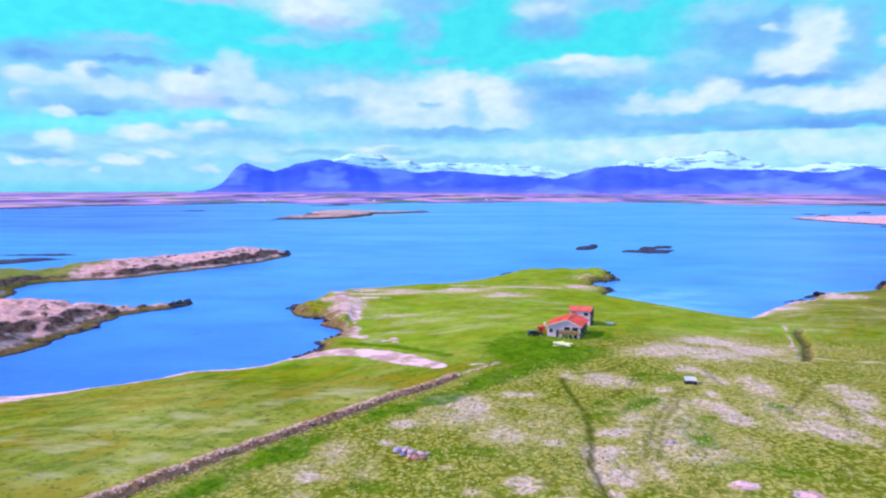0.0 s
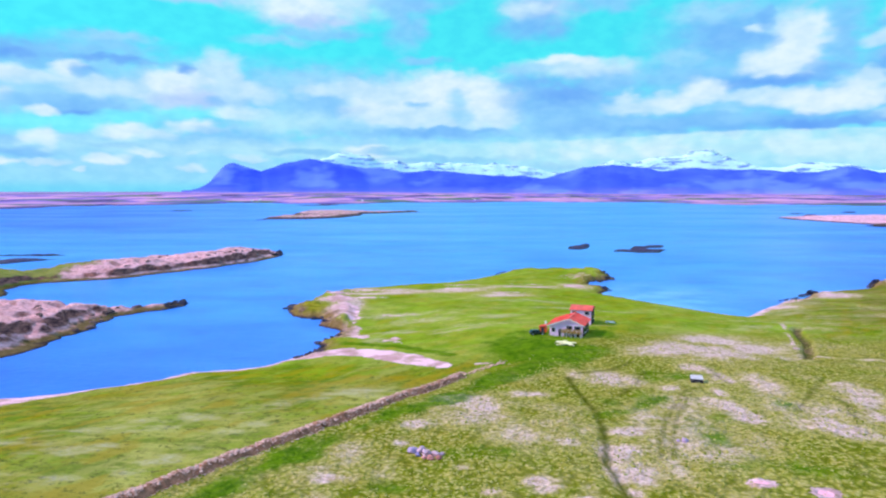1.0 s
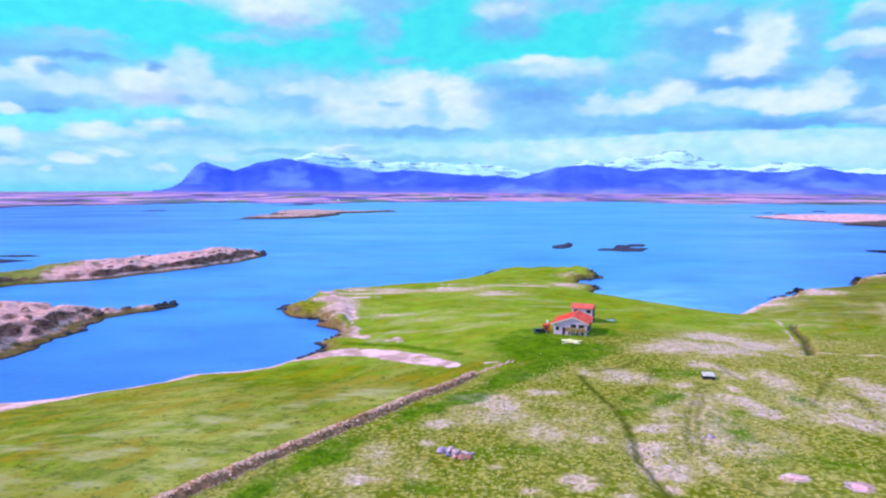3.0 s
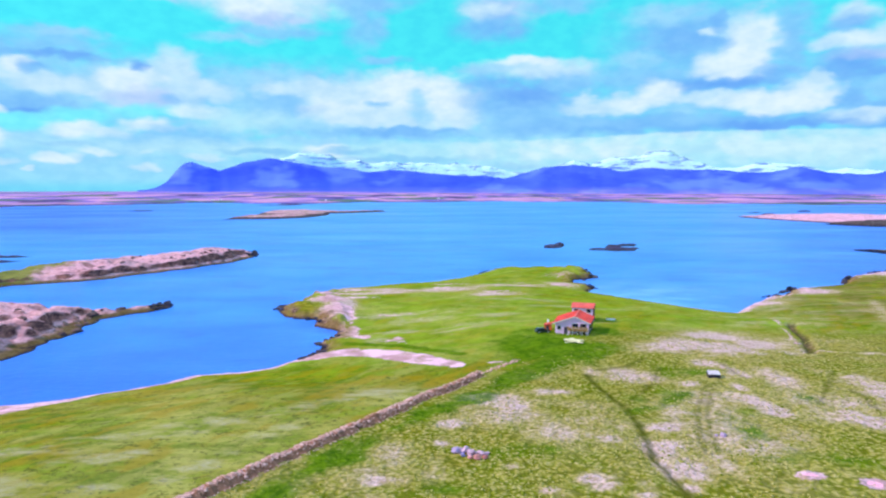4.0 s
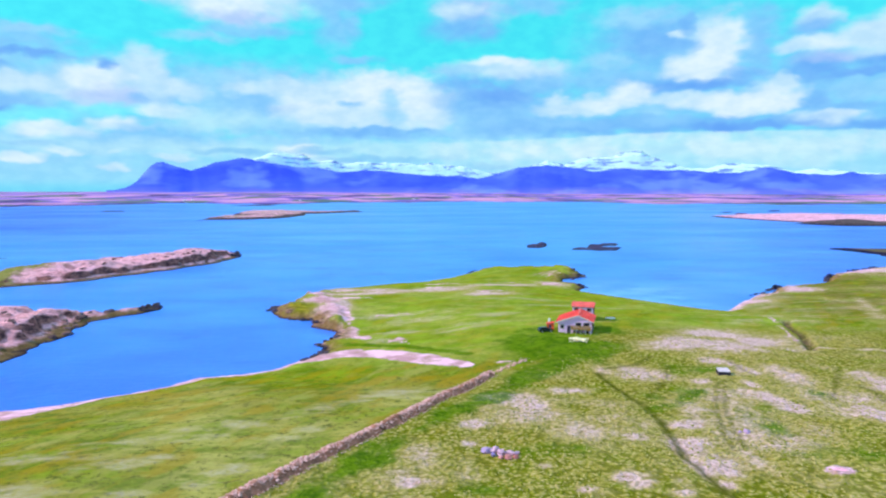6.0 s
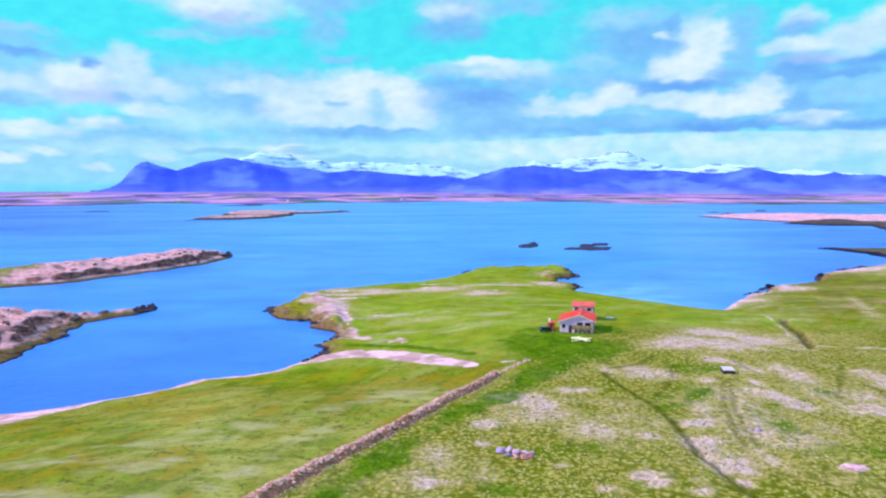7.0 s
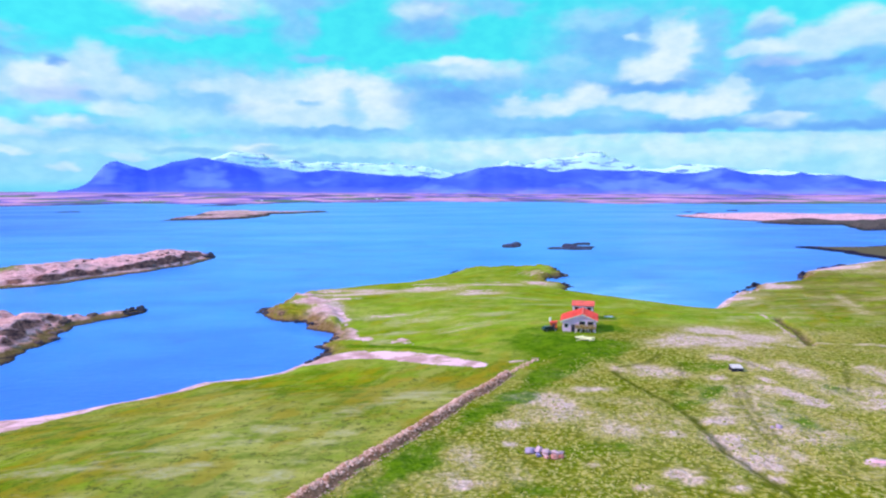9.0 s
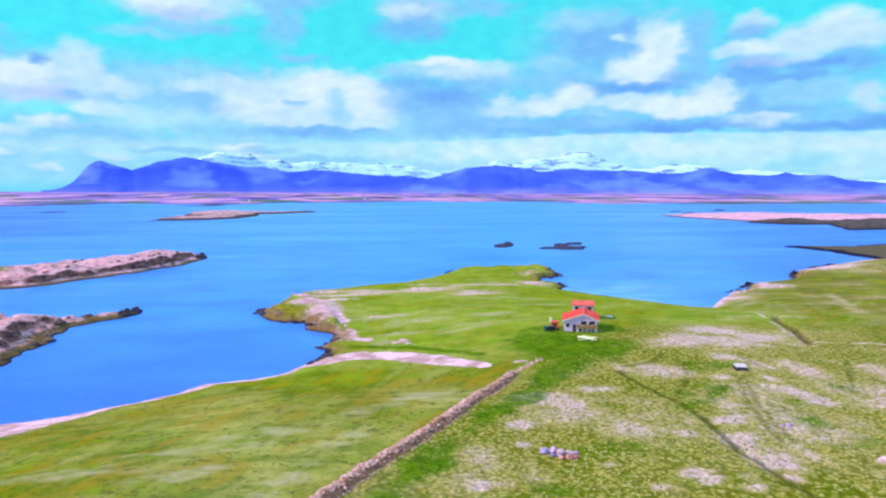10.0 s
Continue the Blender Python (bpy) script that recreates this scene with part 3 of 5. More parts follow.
MOUNTAIN_BLUE = mountain_material("hazed_blue_rock", (0.040, 0.085, 0.84), (0.070, 0.135, 0.92), (0.15, 0.26, 0.97))
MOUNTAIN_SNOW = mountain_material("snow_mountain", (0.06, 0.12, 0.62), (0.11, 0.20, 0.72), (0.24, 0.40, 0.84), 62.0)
WHITE_WALL = plain("whitewash", (0.84, 0.55, 0.99), 0.75, 0.06, 0.6)
RED_ROOF = plain("red_sheet", (0.88, 0.125, 0.125), 0.5, 0.10, 0.5, specular=0.4)
RED_PAINT = plain("orange_paint", (0.75, 0.13, 0.03), 0.5, 0.1, 1.0)
TIMBER = plain("weathered_timber", (0.34, 0.20, 0.07), 0.8, 0.15, 2.0)
WINDOW = plain("window_glass", (0.02, 0.022, 0.05), 0.08, 0.05, 1.0, specular=0.6)
DARK_TRIM = plain("dark_trim", (0.05, 0.04, 0.09), 0.6, 0.1)
CREAM_BOARD = plain("cream_board", (0.95, 0.85, 0.62), 0.7, 0.08, 1.0)
SHEET_WHITE = plain("white_sheet", (0.80, 0.76, 0.90), 0.45, 0.06, 0.8)
ROOF_SHEET = plain("dull_sheet", (0.68, 0.60, 0.76), 0.5, 0.12, 0.8)
DARK_WALL = plain("dark_wall", (0.035, 0.03, 0.06), 0.8, 0.15)
CAR_PAINT = plain("dark_paint", (0.02, 0.03, 0.03), 0.3, 0.05, specular=0.5)
RUBBER = plain("rubber", (0.02, 0.02, 0.02), 0.85, 0.1)
EARTH_BANK = plain("earth_bank", (0.38, 0.16, 0.12), 0.95, 0.25, 0.9, 0.1)
CONCRETE = plain("concrete", (0.45, 0.42, 0.44), 0.85, 0.1, 1.0)


def stone_material(name, a, b, c3):
    m, n = material(name)
    p = n.where()
    r = n.math("FRACT", n.math("ADD", n.per_object(), n.per_island()))
    c = n.mix(n.span(r, 0.1, 0.9, smooth=False), a, b)
    c = n.mix(n.math("MULTIPLY", n.span(n.noise(p, 2.2, 5.0, 0.7), 0.5, 0.68), 0.7), c, c3)
    n.surface(c, 0.9, n.bump(n.noise(p, 5.0, 5.0, 0.7), 0.5, 0.1), specular=0.15)
    return m


BOULDER = stone_material("lichen_boulder", (0.28, 0.25, 0.62), (0.58, 0.38, 0.56), (0.26, 0.09, 0.09))
RED_STONE = stone_material("red_stone", (0.42, 0.12, 0.12), (0.70, 0.34, 0.40), (0.20, 0.06, 0.05))
WALL_STONE = stone_material("wall_stone", (0.48, 0.25, 0.23), (0.82, 0.51, 0.55), (0.34, 0.15, 0.11))
CRAG_STONE = stone_material("crag_stone", (0.12, 0.07, 0.08), (0.36, 0.22, 0.24), (0.06, 0.035, 0.05))
SHORE_STONE = stone_material("shore_stone", (0.026, 0.024, 0.058), (0.090, 0.070, 0.105), (0.02, 0.016, 0.03))

# ---------------------------------------------------------------- shaping helpers


def value_noise(x, y, seed):
    """Smooth noise on the plane, -1 to 1, for arrays."""
    xi, yi = np.floor(x).astype(np.int64), np.floor(y).astype(np.int64)
    fx, fy = x - xi, y - yi
    fx, fy = fx * fx * fx * (fx * (fx * 6 - 15) + 10), fy * fy * fy * (fy * (fy * 6 - 15) + 10)

    def corner(i, j):
        h = (i * 374761393 + j * 668265263 + seed * 974634777) & 0x7FFFFFFF
        h = ((h ^ (h >> 13)) * 1274126177) & 0x7FFFFFFF
        return ((h ^ (h >> 16)) & 0xFFFF) / 32767.5 - 1.0

    top = corner(xi, yi) * (1 - fx) + corner(xi + 1, yi) * fx
    low = corner(xi, yi + 1) * (1 - fx) + corner(xi + 1, yi + 1) * fx
    return top * (1 - fy) + low * fy


def fbm(x, y, size, octaves=4, seed=1, rough=0.5):
    total, gain = np.zeros_like(np.asarray(x, float)), 1.0
    for k in range(octaves):
        f = 2.0**k / size
        total = total + gain * value_noise(x * f + 17.3 * k, y * f - 9.1 * k, seed + k)
        gain *= rough
    return total


def line_distance(x, y, points, closed=False):
    """The distance to a line of points, for arrays."""
    best = np.full(np.shape(x), 1e9)
    ends = list(zip(points, points[1:] + points[:1])) if closed else list(zip(points, points[1:]))
    for (ax, ay), (bx, by) in ends:
        dx, dy = bx - ax, by - ay
        k = np.clip(((x - ax) * dx + (y - ay) * dy) / max(dx * dx + dy * dy, 1e-9), 0, 1)
        best = np.minimum(best, np.hypot(x - ax - k * dx, y - ay - k * dy))
    return best


def inside(x, y, points):
    hit = np.zeros(np.shape(x), bool)
    for (ax, ay), (bx, by) in zip(points, points[1:] + points[:1]):
        if ay != by:
            hit ^= ((ay > y) != (by > y)) & (x < (bx - ax) * (y - ay) / (by - ay) + ax)
    return hit


def shore_distance(x, y, points):
    d = line_distance(x, y, points, True)
    return np.where(inside(x, y, points), d, -d)


def bell(x, y, cx, cy, rx, ry):
    return np.exp(-(((x - cx) / rx) ** 2 + ((y - cy) / ry) ** 2))


def step(v, a, b):
    k = np.clip((v - a) / (b - a), 0, 1)
    return k * k * (3 - 2 * k)


def sheet(name, xs, ys, z, mat, keep_above=-1e9, layers=None):
    """A mesh over a grid of places. xs and ys may be whole arrays; faces that lie wholly below keep_above are left out."""
    rows, cols = z.shape
    verts = np.stack([xs, ys, z], -1).reshape(-1, 3)
    i = np.arange(rows * cols).reshape(rows, cols)
    quads = np.stack([i[:-1, :-1], i[:-1, 1:], i[1:, 1:], i[1:, :-1]], -1).reshape(-1, 4)
    quads = quads[verts[quads, 2].max(1) > keep_above]
    used = np.unique(quads)
    index = np.full(len(verts), -1)
    index[used] = np.arange(len(used))
    me = bpy.data.meshes.new(name)
    me.from_pydata(verts[used].tolist(), [], index[quads].tolist())
    for layer, values in (layers or {}).items():
        a = me.attributes.new(layer, "FLOAT_COLOR", "POINT")
        a.data.foreach_set("color", values.reshape(-1, 4)[used].astype(np.float32).ravel())
    me.polygons.foreach_set("use_smooth", [True] * len(me.polygons))
    me.materials.append(mat)
    me.update()
    return new(name, me)


# ---------------------------------------------------------------- the headland

WEST_COAST = [
    (-300, 60), (-180, 118), (-120, 133), (-92, 140), (-82, 142.5), (-70, 149), (-59, 160), (-50, 162.5), (-44, 166), (-38, 174), (-34, 179), (-33, 186),
    (-35, 190), (-31, 196), (-30, 203), (-36, 212), (-39, 225), (-46, 228), (-51, 236), (-54, 247), (-51, 258), (-45, 278), (-41, 292),
    (-26, 301), (-8, 311), (6, 318), (18, 330), (30, 346), (36, 360), (48, 368),
]
EAST_COAST = [
    (64, 366), (79, 356), (85, 341), (81, 325), (70, 314), (66, 307), (71, 299), (71, 287), (66, 279), (75, 264), (84, 251), (92, 240), (98, 231.5),
    (103, 228.5), (108, 235), (122, 249), (134, 262), (148, 272), (157, 281), (170, 287), (184, 293), (196, 306), (212, 323), (240, 339), (270, 353),
    (290, 353), (300, 372), (306, 412), (305, 455), (309, 466), (328, 459), (360, 457), (402, 470), (520, 500),
]
COAST = WEST_COAST + EAST_COAST + [(900, 560), (1400, 400), (1500, -900), (-900, -900), (-900, -200)]
HEIGHTS = [
    (-37, 87, 5.4), (-30, 98, 5.9), (-21, 109, 5.5), (0, 105, 6.0), (22, 85, 6.5), (37, 82, 6.6), (68, 116, 6.3), (53, 121, 6.1), (32, 136, 4.7), (-21, 86, 5.6),
    (47, 130, 6.1), (4, 140, 3.8), (0, 148, 4.8), (-12.7, 159, 2.2), (-29, 198, 2.9), (28, 165, 5.5), (36, 183, 5.5), (86, 160, 4.6), (-33, 222, 2.6), (24, 133, 6.0),
    (36, 322, 1.6), (112, 234, 2.2), (150, 268, 1.0), (195, 286, 1.4), (-58, 93, 7.0), (-75, 118, 4.0), (62, 245, 2.4), (0, 260, 2.6), (20, 220, 4.2), (0, 30, 7.0), (110, 90, 6.4),
]
STONE_WALL = [(-46, 72), (-40.4, 79), (-35.9, 85), (-32.1, 90), (-28, 95), (-23.4, 100), (-19.5, 105), (-16, 110), (-12.7, 115), (-9.4, 120), (-5.9, 125), (-2.3, 130), (1.1, 135), (2.8, 137.6)]
FARM_TRACK = [(-36, 74), (-26, 88), (-15, 103), (-5, 116), (6, 129), (14, 140), (24, 154), (29, 162)]
FOOTPATH = [(21, 50), (19, 77), (19.2, 87), (21, 96), (22.8, 105), (23, 116), (23.2, 125), (23.5, 134)]
DITCH = [(97, 186), (94, 181), (89, 167), (83, 155), (80, 150)]
STREAM_EDGE = [(101, 204), (92, 183), (87.5, 172), (83, 160.5), (78, 149.5)]
SAND_SPIT = [(-35, 171), (-31, 173), (-27, 173.6), (-22, 171.6), (-16, 167), (-10, 160), (-6, 154.5), (-0.8, 148.4)]
# worn stony patches: x, y, half width, half depth
WORN_NEAR = [
    (50.3, 155, 9, 7), (65.9, 169, 7, 6.2), (64.3, 150.3, 3.7, 7), (31.2, 133.4, 3.8, 6.5), (35.4, 131.1, 2.4, 4.1), (40.1, 124.7, 2.1, 2.7), (49.8, 139.1, 2.8, 3.3), (52.5, 130.3, 1.6, 7.6),
    (47.9, 120.3, 1.3, 3.6), (46.4, 110.9, 1.7, 4.4), (46.6, 105.6, 2.3, 2.6), (57.6, 124.8, 3.7, 8), (71.5, 120.8, 4.6, 5.6), (70.2, 114.3, 4, 5.1), (67.5, 105.3, 1.9, 5.6), (57.4, 99.9, 3.3, 4.7),
    (57.4, 103.1, 2.2, 2.9), (20.8, 91.6, 1.6, 4.0), (19.7, 84, 1.2, 3.2), (23.1, 92.5, 1.4, 1.7), (20.3, 78.5, 1.1, 1.2), (-6.2, 105, 1.9, 1.8), (5.2, 115.6, 2.8, 4.6), (2.4, 119, 3.6, 3.6),
]
WORN_MORE = [
    (13.8, 121.9, 3.5, 2.4), (22.4, 82.8, 1.4, 3.3), (9.4, 82.1, 1.9, 1.3), (10.3, 79.9, 1.8, 1.2), (14.1, 76.7, 1.6, 1.2), (3.5, 79.7, 1.3, 1.0), (25.3, 99.2, 2.3, 1.8), (57, 159, 10, 6), (60, 150, 6, 4.5), (72, 160, 5, 6),
]
DRY_TURF = [
    (69.1, 128.6, 3.4, 6.2), (63.2, 112.8, 2.6, 5.2), (60.9, 94.2, 1.1, 3.8), (23.8, 84, 2.4, 3), (27.6, 86, 1.2, 4.9), (51.4, 85.2, 2.3, 2.9), (-2.6, 107.4, 4, 3.8), (4.1, 107.5, 4.7, 4.1),
    (20, 136.6, 1.9, 2.1), (14.6, 133.6, 3.6, 2.1), (10.2, 115.2, 6, 2.5), (17, 112.4, 5.8, 4.5), (16.2, 104.3, 5.4, 7.4), (16.1, 95.6, 2.7, 2.7), (-14.3, 92.5, 3, 5.4), (-18, 87.5, 3.1, 2.8),
    (-13.9, 85, 2.3, 1.4), (-7.6, 96.7, 1.4, 1.8), (-2.5, 88.3, 1.3, 1.1), (0.4, 86.7, 1.2, 1.5), (5, 78, 1.4, 1.2), (-17.2, 80.1, 1.6, 1.4), (-9.9, 87.5, 2.2, 3.7), (15.1, 79.3, 1.3, 1.6),
]
DRY_MORE = [
    (37.5, 113.6, 5.7, 9.6), (52.3, 101.5, 5.1, 5.5), (43.8, 115, 2.9, 6), (76.4, 149.4, 5, 5.6), (30.4, 108.4, 2.7, 4.4), (8.8, 99.3, 4.2, 5.9), (60.7, 122.3, 3.1, 7.9), (43.1, 94.1, 3.2, 4.2), (88.4, 144.6, 4.8, 4.4),
    (60, 110, 14, 14), (34, 98, 7, 7), (121, 245, 9, 8), (148, 236, 4, 9), (141, 214, 4, 9), (227, 300, 20, 12), (160, 218, 7, 7), (188, 262, 9, 9), (102, 185, 5, 5), (92, 140, 7, 5), (84, 128, 5, 5), (56, 146, 16, 9), (52, 128, 12, 8),
]
# dark green spots of rich grass; (40, 175) paints the house's cast shadow
LUSH_SHADE_SPOTS = [
    (39.1, 132.8, 2.6, 5.5), (33.8, 118.7, 2.8, 2.7), (-0.3, 91.4, 2.8, 2.2), (-12.7, 105.3, 2.3, 2.1), (37, 96.8, 2.8, 6.3), (55.8, 112.2, 2.1, 4.7), (36.9, 86.5, 5, 3.4), (44, 85.1, 4.3, 3.5), (41.2, 105.7, 1.9, 2.8),
    (6.7, 92.2, 2.3, 2.1), (-8.6, 82.4, 4.2, 2.3), (26.6, 115.4, 1.9, 3.2), (18, 148.3, 9, 6), (24, 172, 8, 8), (40, 175, 4, 8), (45, 133, 4, 4), (2, 92, 5, 3.5), (-36, 157, 5, 3),
]
FADED_HAY = [
    (-52.9, 93.5, 2.5, 2.2), (-49.4, 96, 1.8, 1.5), (-50, 85.5, 2.4, 1.2), (-43.8, 87.6, 3.5, 1.6), (-41.8, 90.5, 1.4, 1.1), (-38.8, 92.6, 1.2, 2.6), (-37, 96.1, 2.3, 1.4), (-59.3, 112, 2.6, 2.3),
    (-48.3, 106.3, 2.5, 1.5), (-33.5, 101.5, 3.2, 2), (-30.4, 105.7, 2.5, 1.6), (-59, 91.9, 1.7, 1.2), (-35.5, 81.8, 1.4, 0.9), (-42.7, 110.1, 4, 1.8), (-62.3, 102.8, 2.6, 1.5), (-13.4, 192.5, 6.4, 3.9),
    (5.7, 190.3, 9.4, 5.6), (-4.2, 210.5, 8.7, 5.6), (-19.1, 186.6, 3.1, 4.4), (16.3, 206.3, 6.8, 4.7), (-16, 126, 7, 3.5), (-12, 218, 14, 4), (41, 222, 16, 3), (30, 240, 18, 4),
]
WORN_FAR = [
    (-16.7, 85.3, 1.6, 1.1), (-7.8, 96.7, 1.3, 1.0), (0.2, 87.2, 1.2, 0.9), (25.3, 136.9, 1.9, 4.3),
    (8, 271, 10, 6), (24, 257, 9.5, 4.5), (35, 284, 14, 3.5), (-23, 267, 17, 3.2), (-36, 250, 7, 9), (-35, 227, 5, 10), (58, 292, 6, 8),
    (150, 268, 16, 7), (118, 244, 10, 7), (222, 318, 26, 9), (272, 340, 26, 8), (-31, 236, 4, 18), 
]


def land_height(x, y):
    """The height of the headland above the sea."""
    d = shore_distance(x, y, COAST)
    top, weight = np.full(np.shape(x), 0.004 * 4.5), np.full(np.shape(x), 0.004)
    for cx, cy, h in HEIGHTS:
        k = bell(x, y, cx, cy, 19, 19)
        top, weight = top + k * h, weight + k
    top = top / weight
    crag = craggy(x, y)
    wide = 15.0 - 11.0 * crag
    d = d + fbm(x, y, 9.0, 4, 11) * (0.8 + 1.8 * crag)
    z = np.where(d > 0, top * (1 - np.exp(-np.maximum(d - 2.5 + 2.5 * crag, 0) / wide)) + 0.12 * np.minimum(d, 4.0), np.maximum(d * 0.35, -5.0))
    z = z + fbm(x, y, 34.0, 3, 5) * 0.22 * step(d, 3, 25)
    z = z + fbm(x, y, 2.4, 3, 23) * 0.12 * step(d, 1, 6) * (0.5 + rough_field(x, y))
    z = z + crag * step(d, 0, 3) * np.abs(fbm(x, y, 5.0, 4, 31)) * 0.9
    z = np.where(z > 0, z * (1 - 0.72 * step(x, 285, 300) * step(y, 352, 366)), z)
    z = z - 0.9 * step(line_distance(x, y, DITCH), 1.8, 0.4)
    z = z - 0.18 * step(line_distance(x, y, FOOTPATH), 0.9, 0.3)
    return z, d


def craggy(x, y):
    """1 where the shore is rock, 0 where it is turf."""
    k = bell(x, y, -44, 236, 16, 22) + bell(x, y, -36, 205, 9, 24) + bell(x, y, -46, 265, 9, 30) + bell(x, y, 76, 320, 14, 42)
    k = k + bell(x, y, 147, 272, 14, 8) + bell(x, y, 196, 304, 24, 14) + 0.8 * bell(x, y, 300, 420, 40, 60) + 0.5 * bell(x, y, 36, 362, 20, 12)
    return np.clip(k * 1.3, 0, 1)


def rough_field(x, y):
    """1 on the hummocky pasture beyond the stone wall, 0 on the mown field."""
    side = (x + 47) * 60 - (y - 74) * 50
    near = step(side, -250, 250)
    return np.where(y < 134, near, step(x - 3 - (y - 134) * 0.9, -6, 10)) * step(y + np.maximum(0, x - 80) * 0.1, 185, 160)


def spacing(*runs):
    return np.unique(np.concatenate([np.arange(a, b, s) for a, b, s in runs]))


gx = spacing((-900, -300, 60), (-300, -120, 8), (-120, 100, 0.8), (100, 320, 1.6), (320, 520, 6), (520, 1501, 70))
gy = spacing((-900, -60, 60), (-60, 66, 6), (66, 200, 0.8), (200, 375, 1.3), (375, 520, 5), (520, 620, 25))
GX, GY = np.meshgrid(gx, gy)
GZ, GD = land_height(GX, GY)


def ground_layers():
    pale = np.zeros_like(GX)
    for cx, cy, rx, ry in WORN_NEAR + WORN_MORE + WORN_FAR:
        pale = np.maximum(pale, 0.98 * bell(GX, GY, cx, cy, rx * 1.2, ry * 1.12))
    pale = np.maximum(pale, 0.45 * step(line_distance(GX, GY, [(160, 240), (140, 207), (127, 186)]), 4.5, 0.5))
    pale = np.maximum(pale, 0.7 * step(line_distance(GX, GY, [(-40, 284), (-22, 276), (0, 270), (20, 278), (48, 288)]) + 2.5 * fbm(GX, GY, 12.0, 3, 90), 6.0, 0.5))
    for cx, cy, rx, ry in DRY_TURF + DRY_MORE:
        pale = np.maximum(pale, 0.43 * bell(GX, GY, cx, cy, rx * 1.2, ry * 1.2))
    rough = rough_field(GX, GY)
    pale = np.maximum(pale, 0.6 * step(line_distance(GX, GY, [(83, 152), (96, 147), (112, 145), (140, 150)]) + 1.0 * fbm(GX, GY, 6.0, 3, 98), 1.6, 0.2))
    pale = np.clip(pale * 1.05 + 0.03 * rough + 0.24 * rough * (fbm(GX, GY, 18.0, 4, 77) + 0.1), 0, 1)
    track = line_distance(GX, GY, FARM_TRACK)
    lush_shade = np.maximum(0.9 * step(track + 2.4 * fbm(GX, GY, 8.0, 3, 29), 5.6, 0.5), 1.15 * step(np.hypot((GX - 22.5) / 15, (GY - 160) / 16) + 0.30 * fbm(GX, GY, 12.0, 3, 35), 1.15, 0.35))
    for cx, cy, rx, ry in LUSH_SHADE_SPOTS:
        lush_shade = np.maximum(lush_shade, (0.9 if cy > 140 else 0.66) * bell(GX, GY, cx, cy, rx * 1.15, ry * 1.15))
    lush_shade = np.maximum(lush_shade, 0.75 * step(line_distance(GX, GY, [(36, 118), (30, 111), (24, 108)]), 3.0, 0.8))
    lush_shade = np.maximum(lush_shade, 0.9 * step(line_distance(GX, GY, [(-27, 184.5), (-19, 179), (-11, 174), (-5, 166), (1, 159)]), 2.6, 0.8))
    sand = np.maximum(step(line_distance(GX, GY, SAND_SPIT) + 0.8 * fbm(GX, GY, 6.0, 4, 91) + 0.16 * np.maximum(0, GX + 14), 5.2, 3.4), step(GD + 1.6 * fbm(GX, GY, 26.0, 3, 95) - 3.5 * bell(GX, GY, -58, 154, 9, 9) - 15.0 * step(GX, -70, -87), 4.4, 1.0) * step(GY, 235, 215) * step(GX, 20, -10))
    sand = np.maximum(sand, step(line_distance(GX, GY, [(-26.5, 193), (-22.5, 188), (-15.6, 183), (-11.5, 180)]) + 2.8 * fbm(GX, GY, 6.0, 4, 93), 2.9, 0.2) * 0.72)
    sand = np.maximum(sand, 0.78 * step(line_distance(GX, GY, [(-40, 264), (-35, 244), (-30, 226), (-27, 208), (-26, 192)]) + 2.6 * fbm(GX, GY, 8.0, 4, 94), 3.7, 0.3))
    sand = np.maximum(sand, (0.7 - 0.25 * step(GX, 160, 200)) * step(GD, 2.6, 0.5) * step(GX, 62, 78))
    sand = np.maximum(sand, 0.56 * step(line_distance(GX, GY, [(106, 230), (112, 236), (124, 248), (136, 260), (148, 269), (160, 278)]) + 1.8 * fbm(GX, GY, 7.0, 4, 96), 4.2, 0.8))
    sand = np.maximum(sand, 0.72 * step(line_distance(GX, GY, [(198, 302), (214, 318), (242, 333), (272, 346)]) + 4.0 * fbm(GX, GY, 12.0, 4, 92), 8.0, 1.0))
    for cx, cy, rx, ry, k in ((-20, 274, 10, 2, 0.6), (11, 289, 12, 2, 0.7), (38, 294, 10, 2, 0.6), (119, 243, 9, 7, 0.6), (152, 266, 14, 7, 0.55), (225, 317, 26, 8, 0.5), (272, 338, 24, 8, 0.5), (-35, 226, 5, 17, 0.8), (-37, 250, 8, 10, 0.85), (-40, 268, 9, 6, 0.85), (-27, 256, 9, 3, 0.7), (-30, 205, 2.6, 7, 0.7), (6, 277, 9, 4, 0.62), (24, 264, 10, 3, 0.6), (-15, 220, 9, 2.5, 0.55), (66, 322, 10, 14, 0.5), (57, 292, 7, 8, 0.6), (-30, 278, 12, 5, 0.6)):
        sand = np.maximum(sand, k * bell(GX, GY, cx, cy, rx, ry))
    for cx, cy, rx, ry in ((36.5, 81, 1.7, 0.9), (42.6, 78, 1.6, 1.2), (7.5, 148.2, 2.2, 0.5), (11, 148, 1.2, 0.4)):
        sand = np.maximum(sand, (1.6 if cx > 30 else 1.0) * bell(GX, GY, cx, cy, rx * 1.1, ry * 1.1))
    sand = np.maximum(sand, 0.5 * step(line_distance(GX, GY, STREAM_EDGE) + 0.4 * fbm(GX, GY, 5.0, 3, 97), 1.1, 0.2))
    trail = step(line_distance(GX, GY, FOOTPATH) + 0.25 * fbm(GX, GY, 5.0, 3, 55), 0.72, 0.2)
